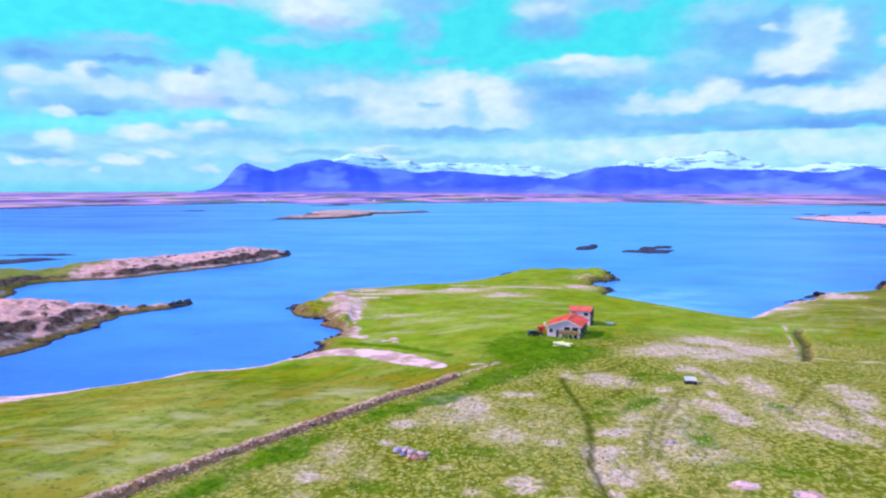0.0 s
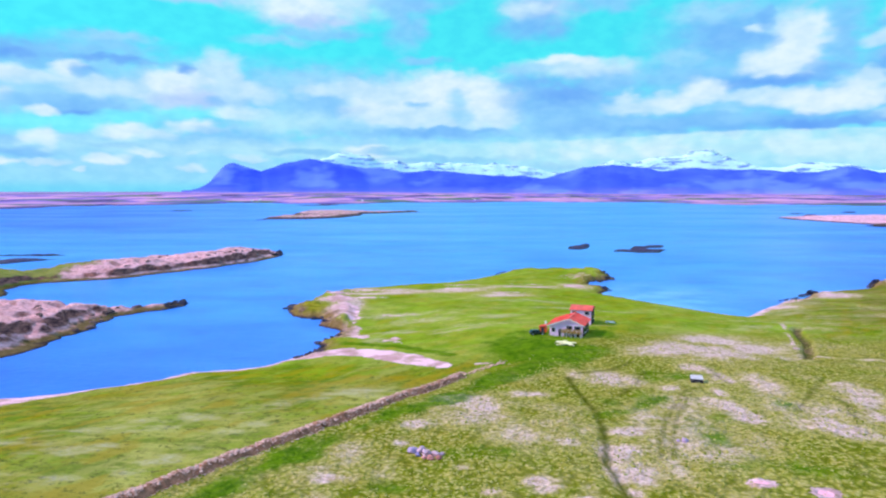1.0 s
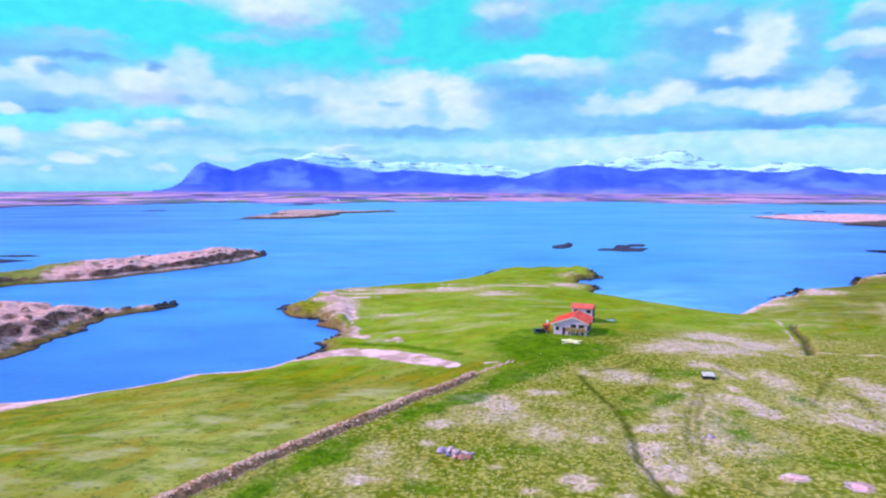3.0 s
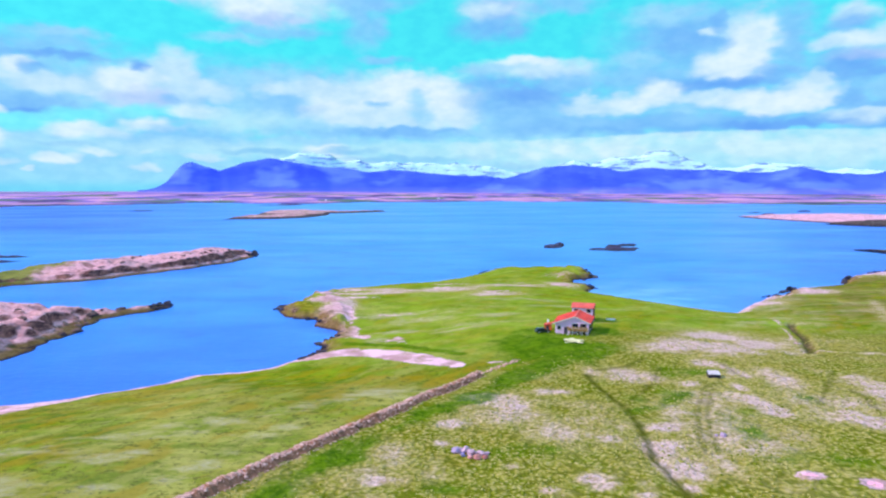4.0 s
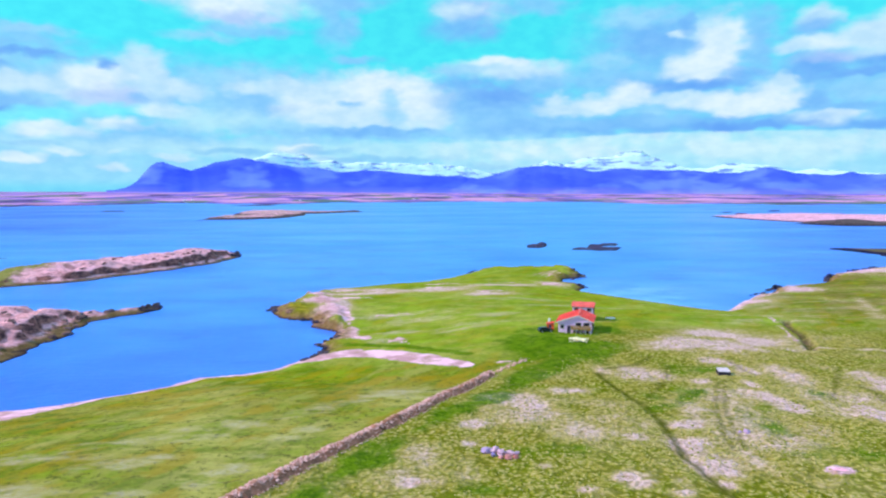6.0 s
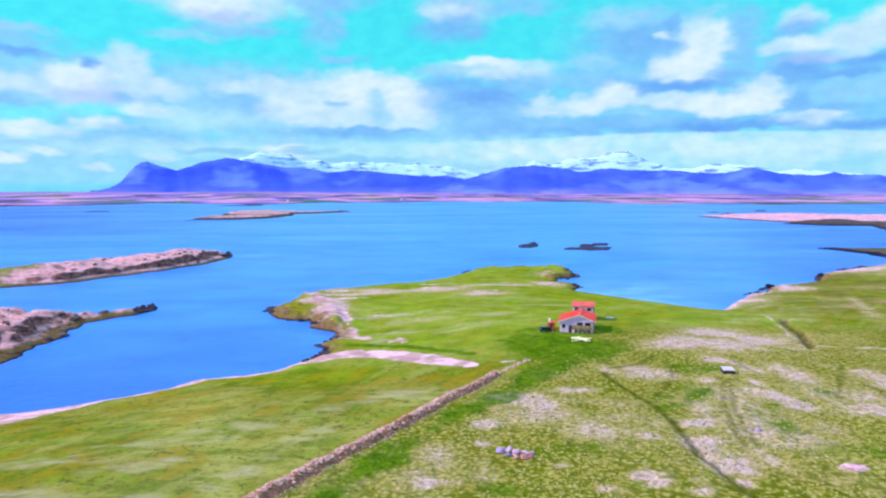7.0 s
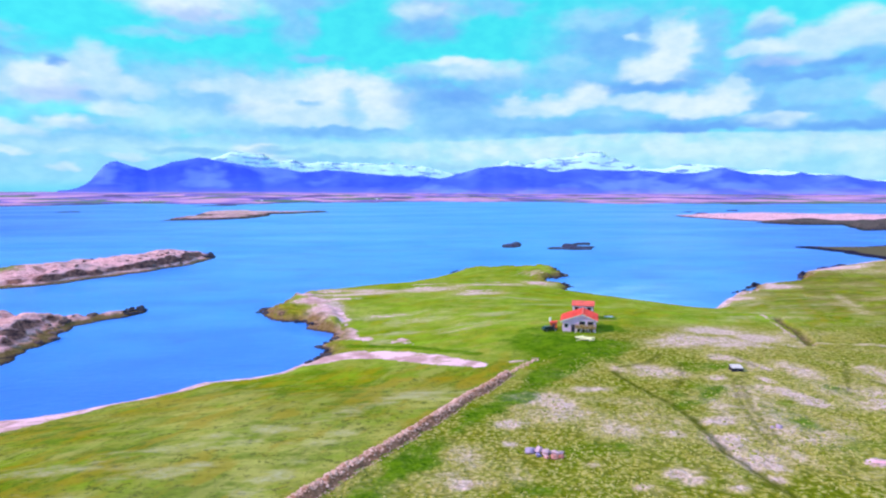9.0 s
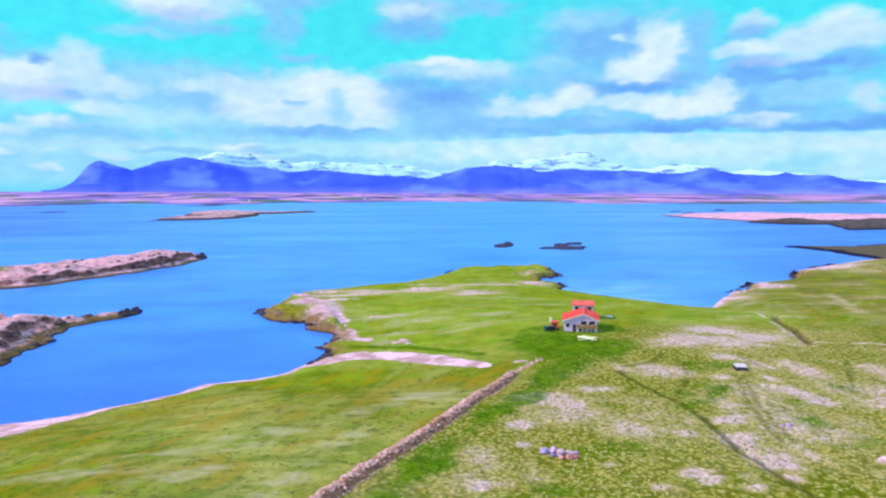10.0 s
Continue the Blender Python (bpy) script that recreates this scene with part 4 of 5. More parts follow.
    for side in (-0.8, 0.8):
        trail = np.maximum(trail, 0.6 * step(line_distance(GX, GY, [(28 + side, 90), (31 + side, 98.5), (34.5 + side, 107), (40 + side, 117), (45 + side, 125)]) + 0.2 * fbm(GX, GY, 4.0, 3, 57), 0.6, 0.15))
    for way_on in ([(66.3, 116), (65.5, 111), (62.8, 105), (58.8, 97.6)], [(52.8, 137.7), (51.9, 127), (51.3, 119.3)], [(70.4, 128), (62.2, 117.3), (56, 109.6)], [(39.3, 136.8), (34.6, 127.5), (30.5, 121.4), (25, 114)]):
        trail = np.maximum(trail, 0.65 * step(line_distance(GX, GY, way_on) + 0.3 * fbm(GX, GY, 4.0, 3, 59), 0.7, 0.15))
    trail = np.maximum(trail, step(line_distance(GX, GY, DITCH), 1.3, 0.5))
    trail = np.maximum(trail, 0.7 * step(line_distance(GX, GY, [(40, 146), (33, 139), (26, 137)]), 1.0, 0.3))
    reef = step(GX, 285, 300) * step(GY, 352, 366)
    trail = np.maximum(trail, reef * (1.5 + 0.5 * step(GD + 2.0 * fbm(GX, GY, 18.0, 3, 19), 11, 4)))
    sand = sand * (1 - reef)
    rock = craggy(GX, GY) * step(GD + 1.8 * fbm(GX, GY, 7.0, 3, 53), 5.6, 2.0) * (1 - reef) * (1 - 0.8 * bell(GX, GY, 68, 310, 8, 14))
    rock = np.maximum(rock, 0.55 * step(line_distance(GX, GY, DITCH), 1.4, 0.4))
    weed = step(GD + 1.2 * fbm(GX, GY, 9.0, 3, 99), 7.0, 2.0) * step(craggy(GX, GY), 0.1, 0.5) + 0.9 * bell(GX, GY, -46, 236, 8, 12) + 0.95 * bell(GX, GY, 69, 312, 6, 13)
    weed = weed * (1 - reef)
    bleach = np.zeros_like(GX)
    for cx, cy, rx, ry in FADED_HAY + [(100, 205, 14, 6), (92, 186, 10, 5), (114, 233, 11, 9), (134, 252, 12, 8), (128, 214, 16, 4), (150, 232, 20, 5), (120, 170, 18, 4), (140, 190, 18, 4), (-72, 98, 9, 3), (-66, 84, 8, 3)]:
        bleach = np.maximum(bleach, 0.66 * bell(GX, GY, cx, cy, rx * 1.6, ry * 1.5))
    bleach = np.maximum(bleach, 0.16 * step(GY, 150, 185) * (1 - rough))
    bleach = np.maximum(bleach, 0.55 * step(line_distance(GX, GY, [(-88, 92), (-70, 100), (-52, 104), (-34, 114), (-22, 122)]) + 2.5 * fbm(GX, GY, 9.0, 3, 15), 5.0, 0.5))
    return {"cover": np.stack([pale, np.clip(lush_shade, 0, 1), np.clip(sand, 0, 1.5), trail], -1), "kind": np.stack([rough, rock, np.clip(weed, 0, 1), bleach], -1)}


ground = sheet("ground", GX, GY, GZ, GROUND, -2.5, ground_layers())
tagged(ground, "green coastal pasture with pale worn patches and hummocks", "ground", kind="structure")


def height_at(x, y):
    return float(land_height(np.array([float(x)]), np.array([float(y)]))[0][0])


# ---------------------------------------------------------------- sea, far shore, mountains

ring = np.array([0, 60, 120, 200, 320, 500, 800, 1200, 1800, 2600, 3400, 4300.0])
turn = np.radians(np.linspace(0, 360, 97))
RR, TT = np.meshgrid(ring, turn)
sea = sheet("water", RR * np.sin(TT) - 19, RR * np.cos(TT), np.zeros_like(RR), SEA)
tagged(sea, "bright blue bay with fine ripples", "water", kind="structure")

MID = (-19.0, 2.5, 42.0)
FAR_SHORE = [(-75, 1700), (-45, 1700), (-32.6, 1790), (-27, 2030), (-23.7, 1970), (-18.5, 2170), (-15, 2290), (-10.2, 2140), (-6.7, 2030), (-2.2, 2262), (2.9, 2347), (8.5, 2460), (12.2, 2360), (18, 2480), (24, 2180), (32, 2220), (43, 2440), (75, 2300)]


def far_shore(az):
    return np.interp(az, [a for a, _ in FAR_SHORE], [r for _, r in FAR_SHORE])


def far_height(az, r):
    k = np.clip((r - far_shore(az)) / 2200.0, 0, 1)
    return 1.0 + 30.0 * k**0.9 - 9.0 * k * step(az, -5, 25)


az = np.linspace(-75, 75, 601)
back_share = np.array([-0.02, 0, 0.004, 0.012, 0.03, 0.06, 0.1, 0.16, 0.24, 0.34, 0.46, 0.6, 0.75, 0.9, 1.0, 1.08])
AZ, SH = np.meshgrid(az, back_share)
start = far_shore(AZ) + 90 * fbm(AZ, AZ * 0, 3.0, 4, 41)
FR = start + SH * (4380 - start)
FZ = far_height(AZ, FR) * step(SH, -0.004, 0.012) - 1.5 * step(SH, 0.002, -0.01) + 1.2 * fbm(AZ, FR, 300.0, 3, 43) * step(SH, 0.01, 0.1)
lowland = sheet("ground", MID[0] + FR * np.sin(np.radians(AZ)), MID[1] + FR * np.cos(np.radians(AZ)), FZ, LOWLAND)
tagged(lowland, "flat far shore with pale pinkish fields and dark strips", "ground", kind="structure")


def mountain_range(name, ridge, distance, depth, mat, label, seed, jag=7.0, back=200.0):
    """A range with its crest along the given azimuths and elevations, in degrees."""
    along = np.arange(ridge[0][0], ridge[-1][0] + 1e-6, 0.06)
    crest = MID[2] + distance * np.tan(np.radians(np.interp(along, [a for a, _ in ridge], [e for _, e in ridge])))
    shares = np.array([0, 0.06, 0.13, 0.2, 0.28, 0.36, 0.44, 0.52, 0.6, 0.68, 0.76, 0.84, 0.92, 1.0, 1.12, 1.3])
    A, S = np.meshgrid(along, shares)
    foot = 12.0
    rugged = jag * fbm(A + S * 0.8, S * 2.0, 0.9, 4, seed, 0.55) * 0.6 * np.clip(S, 0, 1) ** 4
    gully = 0.7 * fbm(A + S * 1.6, S * 4.0, 3.0, 3, seed + 7, 0.4)
    smooth = np.array([np.average(crest, weights=np.exp(-(((along - a) / 2.2) ** 2))) for a in along])
    slant = A + 1.6 * (1 - np.clip(S, 0, 1)) * (fbm(A, S * 2.0, 2.4, 3, seed + 5) + 0.3)
    smooth = np.interp(slant, along, smooth)
    crest = smooth + (crest - smooth) * np.clip(S, 0, 1) ** 5
    R = distance - depth * (1 - S) * (1 + 0.25 * fbm(A, A * 0, 4.0, 3, seed + 3)) + np.where(S > 1, (S - 1) * back, 0)
    slope = np.where(S <= 1, 0.30 * S + 0.70 * S**1.7, 1 - (S - 1) * 1.6)
    Z = rugged + foot + (crest - foot) * (slope + 0.10 * gully * np.sin(np.clip(S, 0, 1) * math.pi))
    ob = sheet(name, MID[0] + R * np.sin(np.radians(A)), MID[1] + R * np.cos(np.radians(A)), Z, mat)
    return tagged(ob, label, "mountain", kind="structure")


WEST_RIDGE = [(-19.4, -0.3), (-18.2, 0.04), (-17.3, 0.62), (-16.4, 1.68), (-15.9, 2.05), (-15.5, 2.14), (-14.5, 1.78), (-13.4, 1.49), (-11.6, 2.09), (-9.6, 2.5), (-8.0, 2.26), (-5.7, 1.9), (-3.9, 1.73), (-2.1, 1.46), (-0.2, 1.56), (1.2, 1.6), (3.1, 1.33), (5.4, 1.19), (7.7, 1.12), (9.5, 0.85), (13, 0.3), (16, -0.3)]
EAST_RIDGE = [(4, -0.3), (7.5, 0.5), (9.3, 0.87), (10.8, 1.32), (12.6, 1.8), (14.8, 2.0), (17.4, 1.72), (18.6, 1.46), (21.1, 1.66), (23.9, 1.52), (26.3, 1.48), (28.3, 1.26), (29.6, 1.33), (31.4, 1.7), (33.3, 1.2), (35.9, 1.1), (36.8, 1.3), (37.8, 1.02), (39.2, 1.1), (41, 0.73), (43.3, 0.38), (47, 0.2), (52, -0.1)]
SNOW_WEST = [(-10.5, 1.9), (-8.9, 2.4), (-7.6, 2.9), (-6.7, 3.08), (-4.8, 2.8), (-3.6, 2.2), (-2.4, 2.3), (-1.1, 2.15), (0.7, 2.25), (3.0, 2.06), (5.4, 2.2), (8.1, 1.85), (9.6, 1.5), (12, 1.2)]
SNOW_EAST = [(12.5, 1.5), (14.3, 2.1), (15.0, 2.38), (16.4, 2.05), (16.9, 2.32), (17.8, 2.5), (20.2, 2.7), (20.7, 2.98), (22.3, 3.04), (23.0, 2.57), (24.2, 2.17), (26.1, 1.6), (27.4, 1.7), (28.4, 1.95), (30.1, 1.9), (31.6, 1.75), (33, 1.4), (34.5, 1.55), (36.5, 1.3), (38.4, 1.15), (40, 0.9), (44, 0.6)]
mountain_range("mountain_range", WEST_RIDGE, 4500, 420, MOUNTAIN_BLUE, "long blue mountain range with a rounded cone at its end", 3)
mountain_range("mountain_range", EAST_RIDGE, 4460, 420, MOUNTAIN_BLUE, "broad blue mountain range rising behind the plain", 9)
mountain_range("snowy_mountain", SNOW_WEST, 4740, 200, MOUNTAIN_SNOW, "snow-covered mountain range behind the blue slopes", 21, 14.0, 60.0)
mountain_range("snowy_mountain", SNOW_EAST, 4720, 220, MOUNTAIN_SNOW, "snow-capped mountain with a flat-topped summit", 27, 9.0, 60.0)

# ---------------------------------------------------------------- islands


def island(name, outline, height, mat, label, seed, cell=1.5, wide=6.0, crags=0.5, bumps=()):
    """A rocky island on the given outline. bumps: x, y, radius and height of knolls."""
    px, py = [p[0] for p in outline], [p[1] for p in outline]
    X, Y = np.meshgrid(np.arange(min(px) - 8, max(px) + 8, cell), np.arange(min(py) - 8, max(py) + 8, cell))
    shore = shore_distance(X, Y, outline)
    d = shore + fbm(X, Y, 14.0, 4, seed) * min(2.2, wide * 0.45) + fbm(X, Y, 5.0, 3, seed + 9) * np.clip(shore * 0.3, 0, 0.16 * wide)
    top = height * (1 + 0.35 * fbm(X, Y, 30.0, 3, seed + 2))
    for bx, by, r, h in bumps:
        top = top + h * bell(X, Y, bx, by, r, r)
    z = np.where(d > 0, top * (0.24 * np.clip(d / (0.55 * wide), 0, 1) + 0.58 * step(d, wide * 0.55, wide * 0.95) + 0.18 * step(d, wide, wide * 3)), np.maximum(d * 0.5, -4))
    cut = np.abs(fbm(X, Y, 9.0, 5, seed + 4, 0.6))
    z = z + crags * step(d, 0.35 * wide, wide) * (0.9 - 1.6 * cut) * np.maximum(0.4, np.sqrt(np.maximum(height, 0.1)) * 0.6)
    ob = sheet(name, X, Y, z, mat, -1.2)
    return tagged(ob, label, "island", "islands in the bay", "")


SOUTH_ISLAND = island("rocky_island", [(-112, 170), (-109, 188), (-106.5, 205), (-106, 216), (-108, 232), (-104, 238), (-99, 243), (-95, 254), (-97, 264), (-103, 258), (-110, 250), (-121, 246), (-140, 248), (-200, 250), (-300, 230), (-300, 120), (-200, 120), (-140, 140)],
       5.9, ISLAND_DRY, "long low island of pale dry turf with dark broken cliffs", 51, 1.1, 13.0, 0.6, [(-114, 228, 9, 0.6), (-128, 238, 8, 0.9)])
NORTH_ISLAND = island("rocky_island", [(-240, 230), (-172, 264), (-176, 281), (-184, 300), (-180, 317), (-158, 327), (-140, 350), (-122, 380), (-108, 408), (-101, 436), (-100, 455), (-106, 474), (-122, 470), (-146, 455), (-168, 420), (-186, 372), (-200, 345), (-240, 330), (-330, 310), (-330, 220)],
       4.6, ISLAND_GREEN, "long grassy island with pinkish dry turf and dark rocky shore", 57, 1.3, 9.0, 0.55, [(-118, 440, 14, 2.5), (-142, 400, 14, 2.0), (-165, 365, 14, 0.8)])
island("skerry", [(-256, 392), (-244, 408), (-226, 429), (-250, 425), (-300, 400), (-330, 380)], 1.2, ISLAND_DARK, "low dark skerry just above the water", 61, 2.0, 5.0, 0.4)
island("skerry", [(-255, 446), (-232, 452), (-250, 458), (-300, 455)], 1.0, ISLAND_DARK, "low dark skerry just above the water", 63, 2.0, 5.0, 0.4)
SKERRY_ROUND = island("skerry", [(95, 492), (103, 490), (110, 498), (118, 526), (121, 540), (114, 540), (110, 522), (101, 519)], 0.55, ISLAND_DARK, "small dark rock standing out of the bay", 65, 0.8, 2.4, 0.9)
SKERRY_LONG = island("skerry", [(121, 473), (132, 470), (137, 463), (151, 463), (158, 478), (165, 489), (157, 490), (152, 492), (151, 498), (156, 503), (166, 503), (174, 521), (163, 527), (154, 512), (153, 522), (147, 512), (137, 488), (126, 487)], 0.5, ISLAND_DARK, "elongated dark skerry with a low rocky hump and a flat tail", 67, 0.8, 2.4, 0.9)
island("skerry", [(-252, 982), (-232, 1000), (-185, 1005), (-141, 1050), (-118, 1150), (-122, 1238), (-86, 1250), (-45, 1305), (-22, 1325), (-45, 1378), (-90, 1312), (-140, 1335), (-200, 1440), (-250, 1350), (-238, 1150)], 2.6, ISLAND_MIXED, "low mottled green and pink islet with a thin tail of rock", 69, 4.0, 9.0, 0.6, [(-175, 1060, 40, 1.5), (-185, 1250, 60, 2.0)])
island("skerry", [(-530, 1395), (-505, 1385), (-480, 1400), (-490, 1430), (-525, 1430)], 1.0, ISLAND_DARK, "tiny dark rock far out in the bay", 71, 4.0, 6.0, 0.4)
island("skerry", [(-372, 1878), (-300, 1866), (-262, 1895), (-255, 1945), (-300, 1955), (-350, 1915)], 1.6, ISLAND_DARK, "flat dark islet close to the far shore", 73, 5.0, 8.0, 0.4)
island("sand_spit", [(520, 1044), (513, 975), (521, 911), (528, 855), (537, 819), (617, 804), (716, 802), (832, 853), (989, 1007), (921, 1019), (830, 1065), (722, 1147), (609, 1107), (547, 1063)], 1.7, ISLAND_PINK, "flat spit of pale pink sand and dry grass", 75, 5.0, 9.0, 0.3)
island("skerry", [(507, 809), (515, 777), (531, 746), (574, 737), (539, 680), (510, 631), (556, 633), (607, 633), (774, 797), (721, 807), (706, 828), (618, 776), (608, 794), (608, 847), (547, 822)], 4.0, ISLAND_OLIVE, "dark weed-covered rock spit before pale sand", 77, 4.0, 9.0, 0.6)
for outline in ([(616, 1199), (635, 1195), (672, 1236), (653, 1240)], [(601, 1121), (630, 1121), (649, 1154), (627, 1158)], [(753, 1265), (783, 1267), (810, 1309), (788, 1314)]):
    island("skerry", outline, 1.2, ISLAND_DARK, "thin dark rock awash off the sand spit", 79, 4.0, 5.0, 0.3)

# ---------------------------------------------------------------- things


def mesh_object(name, bm, mat, parent=None, label="", smooth=False):
    me = bpy.data.meshes.new(name)
    bmesh.ops.recalc_face_normals(bm, faces=bm.faces)
    bm.to_mesh(me)
    bm.free()
    if smooth:
        me.polygons.foreach_set("use_smooth", [True] * len(me.polygons))
    me.materials.append(mat)
    ob = new(name, me)
    if parent is not None:
        ob.parent = parent
    if label:
        tagged(ob, label)
    return ob


def part(name, bm, mat, parent, label="", smooth=False):
    return mesh_object(name, bm, mat, parent, label, smooth)


def thing(name, m, label, category, group=""):
    ob = new(name)
    ob.matrix_world = m
    return tagged(ob, label, category, group)


def box(x0, y0, z0, x1, y1, z1, bevel=0.0):
    bm = bmesh.new()
    bmesh.ops.create_cube(bm, size=1.0, matrix=Matrix.Translation(((x0 + x1) / 2, (y0 + y1) / 2, (z0 + z1) / 2)) @ Matrix.Diagonal((x1 - x0, y1 - y0, z1 - z0, 1)))
    if bevel:
        bmesh.ops.bevel(bm, geom=bm.edges[:], offset=bevel, segments=2, affect="EDGES", profile=0.5)
    return bm


def prism(profile, y0, y1):
    """A solid whose x-z outline runs from y0 to y1."""
    bm = bmesh.new()
    a = [bm.verts.new((x, y0, z)) for x, z in profile]
    b = [bm.verts.new((x, y1, z)) for x, z in profile]
    bm.faces.new(a), bm.faces.new(b[::-1])
    for i in range(len(a)):
        j = (i + 1) % len(a)
        bm.faces.new((a[i], b[i], b[j], a[j]))
    return bm


def slab(p, q, y0, y1, thick, ribs=0):
    """A sloping roof sheet from p to q in the x-z plane, with standing ribs."""
    dx, dz = q[0] - p[0], q[1] - p[1]
    n = math.hypot(dx, dz)
    ox, oz = -dz / n * thick, dx / n * thick
    if oz < 0:
        ox, oz = -ox, -oz
    bm = prism([p, q, (q[0] + ox, q[1] + oz), (p[0] + ox, p[1] + oz)], y0, y1)
    for k in range(ribs):
        y = y0 + (k + 0.5) * (y1 - y0) / ribs
        extra = prism([(p[0] + ox, p[1] + oz), (q[0] + ox, q[1] + oz), (q[0] + ox * 1.6, q[1] + oz * 1.6), (p[0] + ox * 1.6, p[1] + oz * 1.6)], y - 0.03, y + 0.03)
        me = bpy.data.meshes.new("rib")
        extra.to_mesh(me), extra.free()
        bm.from_mesh(me)
        bpy.data.meshes.remove(me)
    return bm


def rock(size, seed, flat=0.75, detail=2):
    rng = random.Random(seed)
    bm = bmesh.new()
    bmesh.ops.create_icosphere(bm, subdivisions=detail, radius=1.0)
    off = Vector((rng.uniform(0, 50), rng.uniform(0, 50), rng.uniform(0, 50)))
    stretch = Vector((rng.uniform(0.8, 1.2), rng.uniform(0.7, 1.1), flat * rng.uniform(0.8, 1.15)))
    for v in bm.verts:
        k = 1 + 0.65 * noise.noise(v.co * 1.3 + off) + 0.3 * noise.noise(v.co * 2.7 + off)
        v.co = Vector((v.co.x * stretch.x, v.co.y * stretch.y, v.co.z * stretch.z)) * k * size
        v.co.z = max(v.co.z, -0.45 * size)
    return bm


def window(parent, x, z, wide, high, y, name="window"):
    """A window set in the wall plane at y, facing minus y."""
    pane = part(name, box(x, y - 0.04, z, x + wide, y + 0.06, z + high), WINDOW, parent, "dark window pane")
    f = 0.09
    for a in ((x - f, z - f, x + wide + f, z), (x - f, z + high, x + wide + f, z + high + f), (x - f, z, x, z + high), (x + wide, z, x + wide + f, z + high)):
        part("window_frame", box(a[0], y - 0.07, a[1], a[2], y + 0.03, a[3]), SHEET_WHITE, pane)
    return pane


# the farmhouse: x along its front, y into its depth
U = -22.4


def farmhouse():
    z0 = 5.55
    h = thing("farmhouse", pose(26.3, 172.1, z0, 0, 0, U), "white farmhouse with a low red roof and timber balcony", "house")
    wide, deep, eave, ridge, rx = 8.3, 8.6, 3.6, 5.0, 4.9
    part("wall", prism([(0, 0), (wide, 0), (wide, eave), (rx, ridge - 0.1), (0, eave - 0.25)], 0, deep), WHITE_WALL, h)
    part("foundation", box(-0.12, -0.12, -0.9, wide + 0.12, deep + 0.12, 0.18), CONCRETE, h)
    part("roof", slab((-0.6, eave - 0.55), (rx, ridge), -0.45, deep + 0.4, 0.14, 14), RED_ROOF, h, "red sheet-metal roof slope")
    part("roof", slab((rx, ridge), (wide + 0.5, eave - 0.25), -0.45, deep + 0.4, 0.14, 14), RED_ROOF, h, "red sheet-metal roof slope")
    part("ridge_cap", box(rx - 0.18, -0.47, ridge + 0.06, rx + 0.18, deep + 0.42, ridge + 0.2), RED_ROOF, h)
    part("fascia", slab((-0.6, eave - 0.80), (rx, ridge - 0.25), -0.5, -0.42, 0.22), SHEET_WHITE, h)
    part("fascia", slab((rx, ridge - 0.25), (wide + 0.5, eave - 0.5), -0.5, -0.42, 0.22), SHEET_WHITE, h)
    balcony = part("balcony", box(3.2, -1.5, 1.5, 8.2, 0, 1.65), TIMBER, h, "weathered brown timber balcony")
    for k in range(5):
        x = 3.25 + k * 1.2
        part("post", box(x, -1.48, -0.6, x + 0.12, -1.36, 2.55), SHEET_WHITE, balcony)
    for k in range(4):
        part("board", box(3.2, -1.52, 1.72 + k * 0.22, 8.2, -1.46, 1.88 + k * 0.22), TIMBER, balcony)
    for x in (3.7, 5.1, 6.5):
        window(h, x, 0.3, 1.0, 0.85, -0.01)
    window(h, 4.2, 2.1, 1.5, 1.0, -0.01)
    window(h, 6.2, 2.1, 1.5, 1.0, -0.01)
    window(h, 0.5, 1.4, 0.9, 1.0, -0.01)
    door = part("door", box(2.2, -0.06, 0.15, 3.1, 0.05, 2.2), DARK_TRIM, h, "dark front door")
    part("handle", box(2.95, -0.12, 1.1, 3.05, -0.06, 1.2), SHEET_WHITE, door)
    # dark sheet added over the east wall to stand in for its shade
    part("shade_sheet", box(wide + 0.005, 0.05, 0.2, wide + 0.05, deep - 0.05, eave - 0.3), DARK_WALL, h, "dark sheet standing in for shade on the east wall")
    # side windows on the long eastern wall
    for y in (1.0, 3.0, 5.4):
        pane = part("window", box(wide - 0.05, y, 1.1, wide + 0.08, y + 1.3, 2.2), WINDOW, h, "dark window pane")
        part("window_frame", box(wide - 0.02, y - 0.1, 1.0, wide + 0.12, y + 1.4, 1.1), SHEET_WHITE, pane)
    return h


farmhouse()


